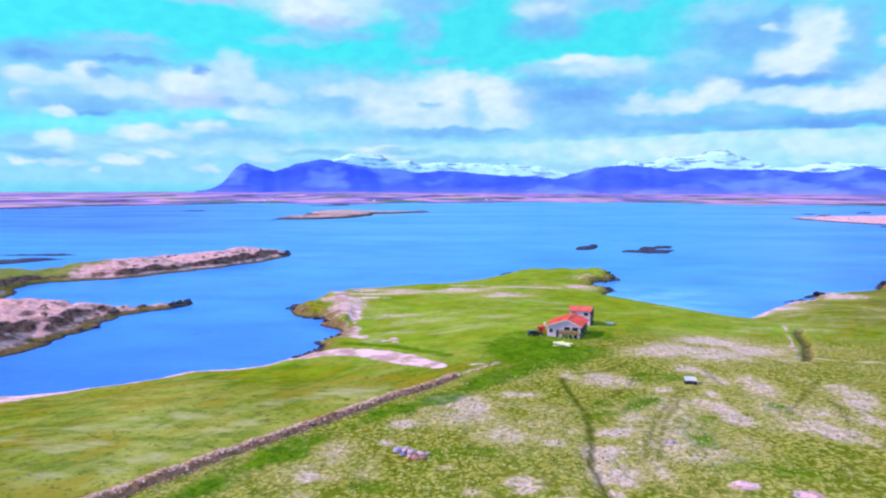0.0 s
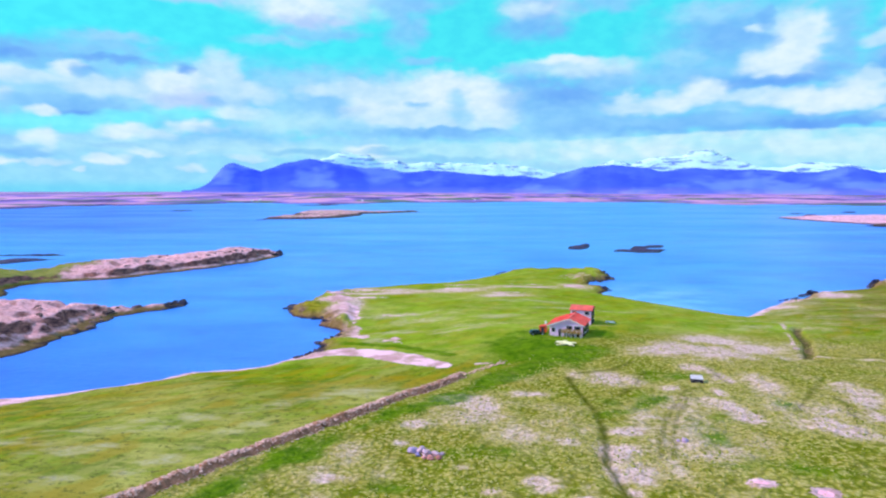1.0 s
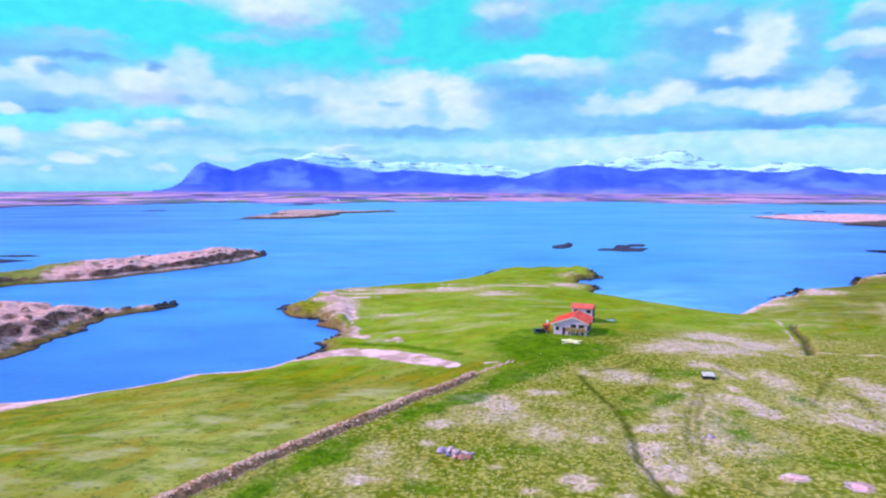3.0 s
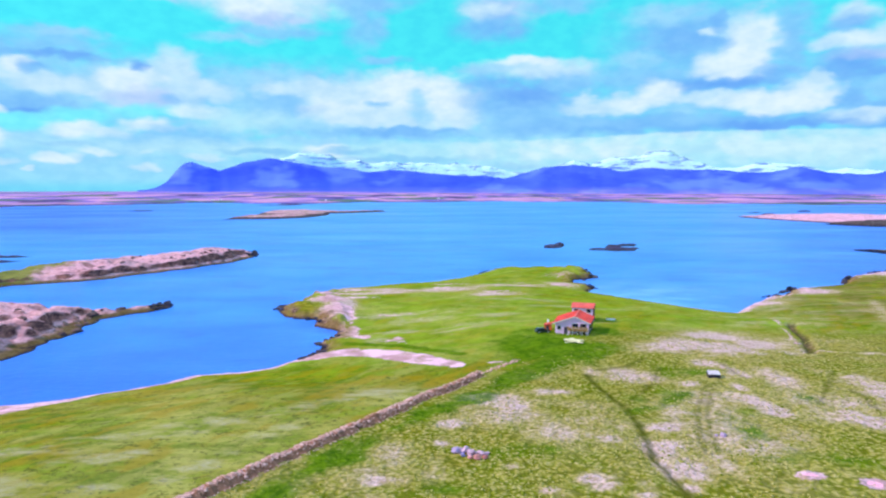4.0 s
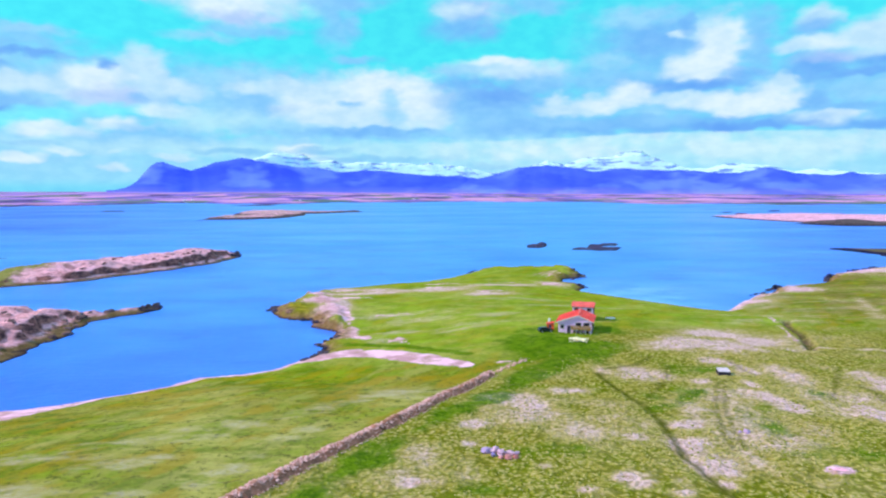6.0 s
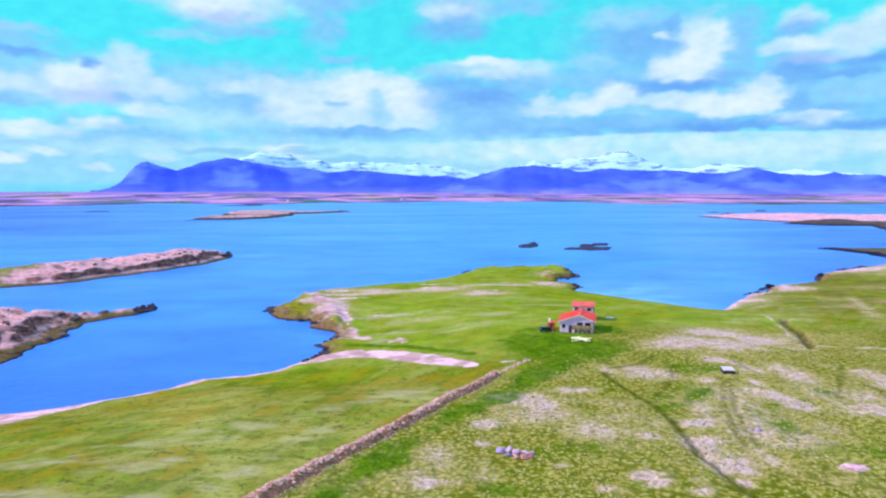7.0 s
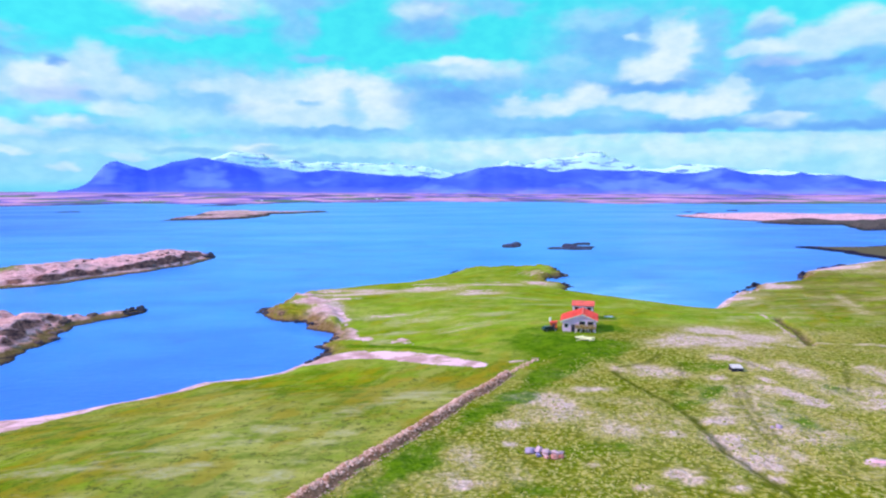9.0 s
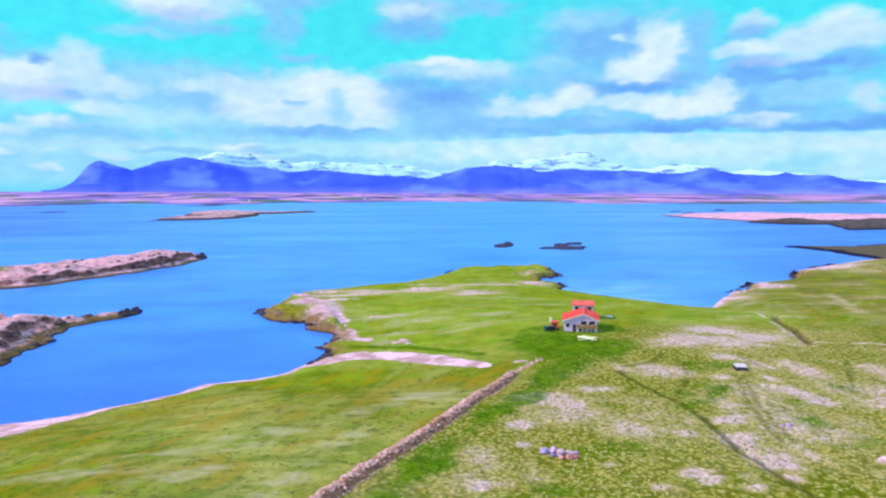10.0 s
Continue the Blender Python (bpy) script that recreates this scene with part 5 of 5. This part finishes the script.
def barn():
    b = thing("barn", pose(34.6, 187.2, 6.0, 0, 0, U), "white outbuilding with a red roof behind the farmhouse", "barn")
    wide, deep, eave, ridge = 5.6, 5.0, 4.0, 4.75
    bm = bmesh.new()
    pts = [(0, 0, -0.8), (0, deep, -0.8), (0, deep, eave), (0, deep / 2, ridge - 0.05), (0, 0, eave)]
    a = [bm.verts.new(p) for p in pts]
    c = [bm.verts.new((wide, p[1], p[2])) for p in pts]
    bm.faces.new(a), bm.faces.new(c[::-1])
    for i in range(5):
        j = (i + 1) % 5
        bm.faces.new((a[i], c[i], c[j], a[j]))
    part("wall", bm, WHITE_WALL, b)
    for side in (0, 1):
        bm = slab((-0.35, eave - 0.22), (deep / 2, ridge), -0.3, wide + 0.3, 0.12, 9)
        for v in bm.verts:
            y = v.co.x if side == 0 else deep - v.co.x
            v.co = Vector((v.co.y, y, v.co.z))
        part("roof", bm, RED_ROOF, b, "red sheet-metal roof slope")
    window(b, 0.5, 2.6, 1.1, 0.9, -0.01)
    window(b, 3.9, 2.6, 1.2, 0.9, -0.01)
    gate = part("door", box(2.3, -0.07, -0.1, 3.9, 0.05, 2.3), DARK_TRIM, b, "dark barn door")
    part("handle", box(3.7, -0.13, 1.0, 3.78, -0.07, 1.3), SHEET_WHITE, gate)
    # the barn's shaded east end gets an added dark sheet too
    part("shade_sheet", box(wide + 0.005, 0.05, -0.5, wide + 0.05, deep - 0.05, eave - 0.1), DARK_WALL, b, "dark sheet standing in for shade on the east wall")
    pane = part("window", box(wide - 0.05, 2.0, 1.2, wide + 0.08, 3.4, 2.2), WINDOW, b, "dark window pane")
    part("window_frame", box(wide - 0.02, 1.9, 1.1, wide + 0.12, 3.5, 1.2), SHEET_WHITE, pane)


barn()


def garden_shed():
    s = thing("garden_shed", pose(24.3, 175.9, 5.6, 0, 0, U), "small orange-red timber shed beside the farmhouse", "shed")
    part("wall", box(0, 0, -0.5, 1.7, 1.8, 1.7), RED_PAINT, s)
    part("roof", slab((-0.2, 1.75), (1.9, 2.15), -0.2, 2.0, 0.08, 5), RED_ROOF, s, "red sheet roof")
    d = part("door", box(0.5, -0.05, -0.1, 1.2, 0.02, 1.5), DARK_TRIM, s)
    part("handle", box(1.05, -0.09, 0.7, 1.12, -0.05, 0.8), SHEET_WHITE, d)


garden_shed()


def wheel(parent, x, y, z, r=0.31):
    bm = bmesh.new()
    bmesh.ops.create_cone(bm, cap_ends=True, segments=20, radius1=r, radius2=r, depth=0.2, matrix=pose(x, y, z, 90, 0, 0))
    bmesh.ops.bevel(bm, geom=bm.edges[:], offset=0.03, segments=2, affect="EDGES")
    t = part("tyre", bm, RUBBER, parent, "black rubber tyre")
    bm = bmesh.new()
    bmesh.ops.create_cone(bm, cap_ends=True, segments=16, radius1=r * 0.6, radius2=r * 0.6, depth=0.23, matrix=pose(x, y, z, 90, 0, 0))
    part("rim", bm, SHEET_WHITE, t)


def car():
    z = height_at(21.8, 175.2)
    c = thing("car", pose(23.3, 173.4, z, 0, 0, 8) @ Matrix.Diagonal((0.88, 0.9, 0.82, 1)), "dark parked estate car on the grass by the house", "car")
    part("body", prism([(-2.1, 0.3), (2.1, 0.3), (2.15, 0.75), (1.3, 0.92), (-2.0, 0.95), (-2.15, 0.7)], -0.85, 0.85), CAR_PAINT, c)
    cabin = part("cabin", prism([(-1.95, 0.93), (1.1, 0.9), (0.45, 1.45), (-1.7, 1.48)], -0.75, 0.75), WINDOW, c, "dark tinted cabin glass")
    part("roof", box(-1.6, -0.7, 1.46, 0.4, 0.7, 1.52, 0.02), CAR_PAINT, cabin)
    for x in (-1.35, 1.35):
        for y in (-0.82, 0.82):
            wheel(c, x, y, 0.31)
    for y in (-0.6, 0.6):
        part("headlight", box(2.1, y - 0.18, 0.6, 2.18, y + 0.18, 0.74), SHEET_WHITE, c, "clear headlight")


car()


def lathe(profile, segments=18):
    bm = bmesh.new()
    rings = [[bm.verts.new((r * math.cos(a), r * math.sin(a), z)) for a in (2 * math.pi * k / segments for k in range(segments))] for r, z in profile]
    for low_ring, high_ring in zip(rings, rings[1:]):
        for k in range(segments):
            j = (k + 1) % segments
            bm.faces.new((low_ring[k], low_ring[j], high_ring[j], high_ring[k]))
    bm.faces.new(rings[0][::-1]), bm.faces.new(rings[-1])
    return bm


def water_tank():
    z = height_at(25.5, 186.0)
    t = thing("water_tank", pose(27.6, 185.6, z) @ Matrix.Scale(0.8, 4), "white upright plastic tank on the grass", "tank")
    part("body", lathe([(0.38, 0), (0.4, 0.1), (0.4, 1.1), (0.33, 1.25), (0.16, 1.32)]), SHEET_WHITE, t, smooth=True)
    part("lid", lathe([(0.17, 1.31), (0.17, 1.38), (0.12, 1.41)]), SHEET_WHITE, t)


water_tank()


def upturned_boat(x, y, turn_deg):
    z = height_at(x, y)
    b = thing("rowing_boat", pose(x, y, z, 0, 0, turn_deg) @ Matrix.Scale(0.75, 4), "white upturned rowing boat lying on the grass", "boat")
    bm = bmesh.new()
    rows = []
    for k in range(13):
        s = k / 12 * 2 - 1
        half = 0.75 * (1 - abs(s) ** 2.6) + 0.03
        top = 0.55 * (1 - 0.35 * abs(s) ** 3)
        rows.append([bm.verts.new((s * 1.8, half * math.cos(a), top * math.sin(a) ** 0.8)) for a in (math.pi * q / 8 for q in range(9))])
    for r0, r1 in zip(rows, rows[1:]):
        for q in range(8):
            bm.faces.new((r0[q], r0[q + 1], r1[q + 1], r1[q]))
    bm.faces.new(rows[0]), bm.faces.new(rows[-1][::-1])
    part("hull", bm, SHEET_WHITE, b, smooth=True)
    part("keel", box(-1.75, -0.04, 0.42, 1.75, 0.04, 0.62), TIMBER, b, "timber keel")


upturned_boat(46.0, 188.8, -12)


def low_hut():
    """The low hut in the pasture, with a sloping pale roof."""
    z = height_at(46.8, 128.5)
    s = thing("sheep_hut", pose(46.8, 128.5, z, 0, 0, -14) @ Matrix.Diagonal((0.88, 0.85, 0.82, 1)), "low dark hut with a pale sloping sheet roof", "hut")
    bm = prism([(-1.1, -0.3), (1.1, -0.3), (1.1, 1.25), (-1.1, 0.9)], -1.25, 1.25)
    bmesh.ops.rotate(bm, cent=(0, 0, 0), matrix=Matrix.Rotation(math.pi / 2, 3, "Z"), verts=bm.verts)
    part("wall", bm, DARK_WALL, s)
    bm = slab((-1.12, 0.91), (1.2, 1.28), -1.25, 1.25, 0.09, 7)
    bmesh.ops.rotate(bm, cent=(0, 0, 0), matrix=Matrix.Rotation(math.pi / 2, 3, "Z"), verts=bm.verts)
    part("roof", bm, ROOF_SHEET, s, "pale corrugated roof sheet")
    part("door", box(-0.45, -1.17, -0.15, 0.25, -1.09, 0.5), DARK_TRIM, s)


low_hut()


def timber_stack():
    """Pale boards and stones heaped on the yard."""
    z = height_at(28.0, 163.5)
    t = thing("board_pile", pose(28.7, 162.8, z, 0, 0, -14) @ Matrix.Diagonal((0.82, 1.9, 1.2, 1)), "low pile of pale boards on the yard", "boards")
    rng = random.Random(5)
    for k in range(22):
        x, y = rng.uniform(-1.9, 1.6), rng.uniform(-0.9, 0.9)
        bm = box(-rng.uniform(0.8, 1.5), -0.17, 0, rng.uniform(0.8, 1.5), 0.17, 0.07)
        bmesh.ops.transform(bm, verts=bm.verts, matrix=pose(x, y, 0.02 + 0.06 * (k % 7), rng.uniform(-3, 3), rng.uniform(-3, 3), rng.uniform(-25, 25)))
        part("board", bm, CREAM_BOARD, t)


timber_stack()

# boulders in the pasture
for k, (x, y, size, red) in enumerate([(-6.1, 93.4, 0.75, 0), (-5.0, 93.1, 0.6, 0), (-4.3, 92.2, 0.62, 0), (-3.1, 92.0, 0.66, 0), (-3.7, 90.6, 0.55, 1), (-2.6, 90.9, 0.42, 1), (-5.5, 92.0, 0.38, 0), (-4.6, 91.0, 0.34, 1), (-2.2, 92.2, 0.4, 0), (32.2, 95.0, 0.5, 0), (31.4, 95.4, 0.32, 0)]):
    ob = mesh_object("boulder", rock(size, 100 + k), RED_STONE if red else BOULDER)
    ob.matrix_world = pose(x, y, height_at(x, y) + 0.3 * size, 0, 0, k * 47)
    tagged(ob, "reddish weathered boulder lying in rough grass" if red else "grey-lilac lichened boulder lying in rough grass", "boulder", "boulders in the pasture")


def along(points, every):
    """Places and headings at even steps along a line."""
    out = []
    for (ax, ay), (bx, by) in zip(points, points[1:]):
        n = max(1, round(math.hypot(bx - ax, by - ay) / every))
        out += [(ax + (bx - ax) * k / n, ay + (by - ay) * k / n, math.atan2(by - ay, bx - ax)) for k in range(n)]
    return out


def stone_wall():
    """A tumbled field wall: an earth core with stones piled on it."""
    w_ob = thing("stone_wall", pose(0, 0, 0), "old tumbled field wall of pinkish stones and turf", "wall")
    rng = random.Random(8)
    verts, faces = [], []
    spots = along(STONE_WALL, 0.8)
    profile = [(-1.25, -0.3), (-0.9, 0.38), (-0.45, 0.76), (0.05, 0.78), (0.32, 0.60), (0.92, 0.10), (1.4, -0.3)]
    for x, y, a in spots:
        z = height_at(x, y)
        wob, lean = rng.uniform(0.72, 1.22), rng.uniform(-0.18, 0.18)
        verts += [(x + math.sin(a) * (s * wob + lean), y - math.cos(a) * (s * wob + lean), z + h * wob) for s, h in profile]
    n = len(profile)
    for k in range(len(spots) - 1):
        for q in range(n - 1):
            faces.append((k * n + q, k * n + q + 1, (k + 1) * n + q + 1, (k + 1) * n + q))
    me = bpy.data.meshes.new("core")
    me.from_pydata(verts, [], faces)
    me.materials.append(EARTH_BANK)
    core = new("core", me)
    core.parent = w_ob
    shapes = []
    for k in range(6):
        bm = rock(1.0, 300 + k, 0.7, 1)
        shapes.append((np.array([v.co[:] for v in bm.verts]), [[v.index for v in f.verts] for f in bm.faces]))
        bm.free()
    blocks = []
    for pts, fs in shapes:
        me = bpy.data.meshes.new("stone")
        me.from_pydata(pts.tolist(), [], fs)
        me.materials.append(WALL_STONE)
        blocks.append(me)
    for x, y, a in spots:
        if 76 < y < 118:
            for _ in range(5):
                s, q, size = min(rng.uniform(-1.2, 0.25), rng.uniform(-0.9, 0.5)), rng.uniform(-0.4, 0.4), rng.uniform(0.16, 0.34)
                ob = new("stone", blocks[rng.randrange(6)])
                ob.parent = w_ob
                z = height_at_fast(x, y) + 0.72 * (1 - (abs(s + 0.25) / 1.6) ** 2)
                ob.matrix_local = pose(x + math.sin(a) * s + math.cos(a) * q, y - math.cos(a) * s + math.sin(a) * q, z, 0, 0, rng.uniform(0, 360)) @ Matrix.Diagonal((size, size * 0.8, size * 0.8, 1))
    verts, faces = [], []
    for x, y, a in spots:
        # stones keep mostly west; bare brown earth on the east also stands for shade
        for k in range(22):
            s, q = (rng.gauss(-0.35, 0.42), rng.uniform(-0.5, 0.5)) if k < 14 else (rng.gauss(1.38, 0.10), rng.uniform(-0.5, 0.5)) if k < 18 else (rng.uniform(-0.2, 1.2), rng.uniform(-0.5, 0.5))
            px, py = x + math.sin(a) * s + math.cos(a) * q, y - math.cos(a) * s + math.sin(a) * q
            pts, fs = shapes[rng.randrange(6)]
            size, spin = rng.uniform(0.10, 0.30) * (1.0 if k < 14 else 0.5), rng.uniform(0, 6.28)
            c, sn = math.cos(spin), math.sin(spin)
            z = height_at_fast(x, y) + 0.72 * max(0.0, 1 - (abs(s + 0.25) / 1.6) ** 2) + (0.05 if k >= 14 else 0.0)
            base = len(verts)
            verts += [(px + size * (c * v[0] - sn * v[1]), py + size * (sn * v[0] + c * v[1]), z + size * v[2]) for v in pts]
            faces += [[base + i for i in f] for f in fs]
    # a thin line of fallen stones runs on towards the yard
    for x, y, a in along([(3.2, 138.4), (7.5, 143.6), (13, 149.3)], 0.6):
        for _ in range(4):
            px, py = x + rng.gauss(0, 0.5), y + rng.gauss(0, 0.5)
            pts, fs = shapes[rng.randrange(6)]
            size, z, base = rng.uniform(0.10, 0.32), height_at_fast(px, py), len(verts)
            verts += [(px + size * v[0], py + size * v[1], z + size * (v[2] + 0.3)) for v in pts]
            faces += [[base + i for i in f] for f in fs]
    me = bpy.data.meshes.new("stones")
    me.from_pydata(verts, [], faces)
    me.materials.append(WALL_STONE)
    ob = new("stones", me)
    ob.parent = w_ob
    tagged(ob, "", kind="stuff")


LAND = {}


def height_at_fast(x, y):
    key = (round(x, 1), round(y, 1))
    if key not in LAND:
        LAND[key] = height_at(x, y)
    return LAND[key]


stone_wall()


def shore_rocks():
    """Dark rocks along the broken parts of the coast."""
    rng = random.Random(12)
    shapes = []
    for k in range(5):
        ob = mesh_object("shore_rock", rock(1.0, 500 + k, 0.6), SHORE_STONE, smooth=False)
        shapes.append(ob.data)
        bpy.data.objects.remove(ob)
    lines = [([(144, 272), (151, 277), (157, 284)], 0.9, 1.05), ([(188, 297), (198, 309), (206, 318)], 1.1, 1.35), ([(130, 260), (142, 270)], 1.6, 0.7), ([(-52, 240), (-55, 247), (-52, 257)], 2.2, 1.2),
             ([(-47, 229), (-39, 226), (-36, 213)], 2.0, 1.0), ([(-38, 174), (-34, 179), (-33, 186), (-35, 190), (-31, 196), (-30, 203)], 1.3, 0.9), ([(83, 343), (82, 326), (72, 315)], 2.2, 1.3), ([(72, 298), (71, 287)], 2.0, 1.2),
             ([(30, 346), (36, 360)], 2.2, 0.7), ([(-97, 262), (-95, 255), (-99, 244)], 2.0, 1.2), ([(-101, 455), (-101, 440)], 2.4, 1.5), ([(225, 332), (240, 340), (255, 348)], 2.5, 1.0)]
    for points, every, size in lines:
        for x, y, a in along(points, every):
            s = size * rng.uniform(0.5, 1.1)
            ob = new("shore_rock", shapes[rng.randrange(5)])
            px, py = x + rng.uniform(-0.8, 0.8), y + rng.uniform(-0.8, 0.8)
            z = max(0.0, height_at(px, py)) if px > -60 else 0.2
            ob.matrix_world = pose(px, py, z + 0.15 * s, 0, 0, rng.uniform(0, 360)) @ Matrix.Diagonal((s * rng.uniform(0.9, 1.6), s * 0.8, s * rng.uniform(0.5, 1.15), 1))
            tagged(ob, "dark wet rock at the edge of the bay", "rock", "rocks along the shore")
    for x, y, s in ((150.2, 276.2, 1.5), (152.2, 279.0, 1.15), (148.0, 274.6, 0.8), (195.5, 305.5, 1.9), (199.5, 310.5, 1.4), (193.0, 302.0, 1.0), (-96.6, 259.5, 1.3), (-104.2, 462.0, 1.9)):
        ob = new("shore_rock", shapes[rng.randrange(5)])
        ob.matrix_world = pose(x, y, 0.45 * s, 0, 0, rng.uniform(0, 360)) @ Matrix.Diagonal((s * 0.9, s * 0.8, s * 1.5, 1))
        tagged(ob, "tall dark rock standing at the water's edge", "rock", "rocks along the shore")


shore_rocks()


def island_rocks(land, lines, seed, mat):
    """Rocks lying on an island, as parts of it."""
    rng = random.Random(seed)
    co = np.empty(len(land.data.vertices) * 3)
    land.data.vertices.foreach_get("co", co)
    co = co.reshape(-1, 3)
    shapes = []
    for k in range(4):
        ob = mesh_object("rock", rock(1.0, seed + k, 0.65), mat)
        shapes.append(ob.data)
        bpy.data.objects.remove(ob)
    for points, every, size in lines:
        for x, y, a in along(points, every):
            x, y, s = x + rng.uniform(-2.5, 2.5), y + rng.uniform(-2.5, 2.5), size * rng.uniform(0.45, 1.2)
            z = co[np.argmin((co[:, 0] - x) ** 2 + (co[:, 1] - y) ** 2), 2]
            if z < 0.1:
                continue
            ob = new("rock", shapes[rng.randrange(4)])
            ob.parent = land
            ob.matrix_local = pose(x, y, z + 0.1 * s, 0, 0, rng.uniform(0, 360)) @ Matrix.Diagonal((s * rng.uniform(0.8, 1.4), s * 0.9, s * rng.uniform(0.6, 1.2), 1))


island_rocks(SKERRY_ROUND, [([(98, 496), (106, 500), (112, 514)], 2.6, 0.7), ([(116, 528), (118, 537)], 2.0, 1.0)], 740, SHORE_STONE)
island_rocks(SKERRY_LONG, [([(128, 480), (138, 474), (150, 468)], 2.4, 0.6), ([(142, 492), (152, 512)], 3.0, 0.9), ([(160, 508), (169, 520)], 2.0, 1.0)], 750, SHORE_STONE)
island_rocks(SOUTH_ISLAND, [([(-108, 208), (-112, 224), (-113, 240), (-107, 250)], 2.6, 1.2), ([(-122, 206), (-128, 222), (-136, 236)], 4.0, 1.0), ([(-112, 214), (-116, 230), (-112, 244)], 2.2, 0.9)], 700, CRAG_STONE)
island_rocks(SOUTH_ISLAND, [([(-99, 250), (-97, 256), (-98, 262)], 1.5, 1.1)], 710, SHORE_STONE)
island_rocks(NORTH_ISLAND, [([(-112, 430), (-126, 400), (-142, 372), (-160, 340)], 6.0, 1.3), ([(-128, 440), (-150, 412), (-168, 380)], 8.0, 1.3), ([(-112, 412), (-124, 386)], 4.0, 1.4)], 720, CRAG_STONE)
island_rocks(NORTH_ISLAND, [([(-104, 446), (-103, 456), (-104, 462), (-108, 470)], 1.9, 1.4), ([(-126, 446), (-150, 414), (-168, 384)], 11.0, 1.2)], 730, SHORE_STONE)


def far_farms():
    """White farm buildings, tiny on the far shore."""
    for a, r, wide in ((-14.0, 2420, 8), (-13.4, 2440, 6), (4.0, 2560, 7), (-5.2, 2300, 6)):
        x, y = MID[0] + r * math.sin(radians(a)), MID[1] + r * math.cos(radians(a))
        f = thing("far_farmhouse", pose(x, y, float(far_height(np.array(a), np.array(float(r)))) + 0.2, 0, 0, -a), "tiny white farmhouse on the far shore", "house", "farms on the far shore")
        part("wall", box(-wide / 2, 0, -2, wide / 2, 6, 3), WHITE_WALL, f)
        bm = prism([(-0.5, 2.9), (3, 5.0), (6.5, 2.9)], -wide / 2 - 0.4, wide / 2 + 0.4)
        for v in bm.verts:
            v.co = Vector((v.co.y, v.co.x, v.co.z))
        part("roof", bm, SHEET_WHITE, f)


far_farms()


def tussocks():
    """Grass hummocks over the rough pasture."""
    rng = np.random.RandomState(4)
    n = 44000
    y = 66 + 100 * rng.rand(n) ** 1.5
    x = -50 + 150 * rng.rand(n)
    keep = rng.rand(n) < rough_field(x, y) * (0.10 + 0.75 * step(fbm(x, y, 10.0, 4, 61), -0.3, 0.6))
    keep &= (line_distance(x, y, FARM_TRACK) + 3.5 * rng.rand(n) > 4.8) & (np.hypot((x - 31) / 21, (y - 160) / 17) + 0.4 * rng.rand(n) > 1.0)
    keep &= (line_distance(x, y, FOOTPATH) > 1.0) & (line_distance(x, y, STONE_WALL) > 2.0)
    x, y = x[keep], y[keep]
    z = land_height(x, y)[0]
    n = len(x)
    r = rng.uniform(0.08, 0.22, n) * rng.uniform(0.55, 1.2, n)
    h = r * rng.uniform(0.45, 0.95, n)
    spin = rng.uniform(0, 6.28, n)
    rings = ((1.0, -0.12), (0.78, 0.55), (0.0, 1.0))
    verts, faces, base = [], [], np.arange(n) * 13
    for share, lift in rings[:2]:
        for k in range(6):
            a = spin + k * math.pi / 3 + rng.uniform(-0.3, 0.3, n)
            s = share * rng.uniform(0.75, 1.25, n)
            verts.append(np.stack([x + r * s * np.cos(a), y + r * s * np.sin(a), z + h * lift * rng.uniform(0.8, 1.2, n)], 1))
    verts.append(np.stack([x + r * rng.uniform(-0.25, 0.25, n), y + r * rng.uniform(-0.25, 0.25, n), z + h], 1))
    verts = np.stack(verts, 1).reshape(-1, 3)
    for k in range(6):
        j = (k + 1) % 6
        faces += [np.stack([base + k, base + j, base + 6 + j], 1), np.stack([base + k, base + 6 + j, base + 6 + k], 1), np.stack([base + 6 + k, base + 6 + j, base + 12], 1)]
    me = bpy.data.meshes.new("grass")
    me.from_pydata(verts.tolist(), [], np.concatenate(faces).tolist())
    me.polygons.foreach_set("use_smooth", [True] * len(me.polygons))
    m, nd = material("tussock_grass")
    p = nd.world_place()
    r1 = nd.math("ADD", nd.math("MULTIPLY", nd.per_island(), 0.6), nd.math("MULTIPLY", nd.noise(p, 0.16, 4.0, 0.6), 0.9))
    c = nd.mix(nd.span(r1, 0.35, 0.75, smooth=False), (0.085, 0.125, 0.004), (0.26, 0.275, 0.024))
    c = nd.mix(nd.span(r1, 0.58, 0.92, smooth=False), c, (0.46, 0.39, 0.17))
    nd.surface(c, 0.95, specular=0.05)
    me.materials.append(m)
    tagged(new("grass", me), "tufts of green and straw-coloured hummock grass", "grass", kind="stuff")


tussocks()
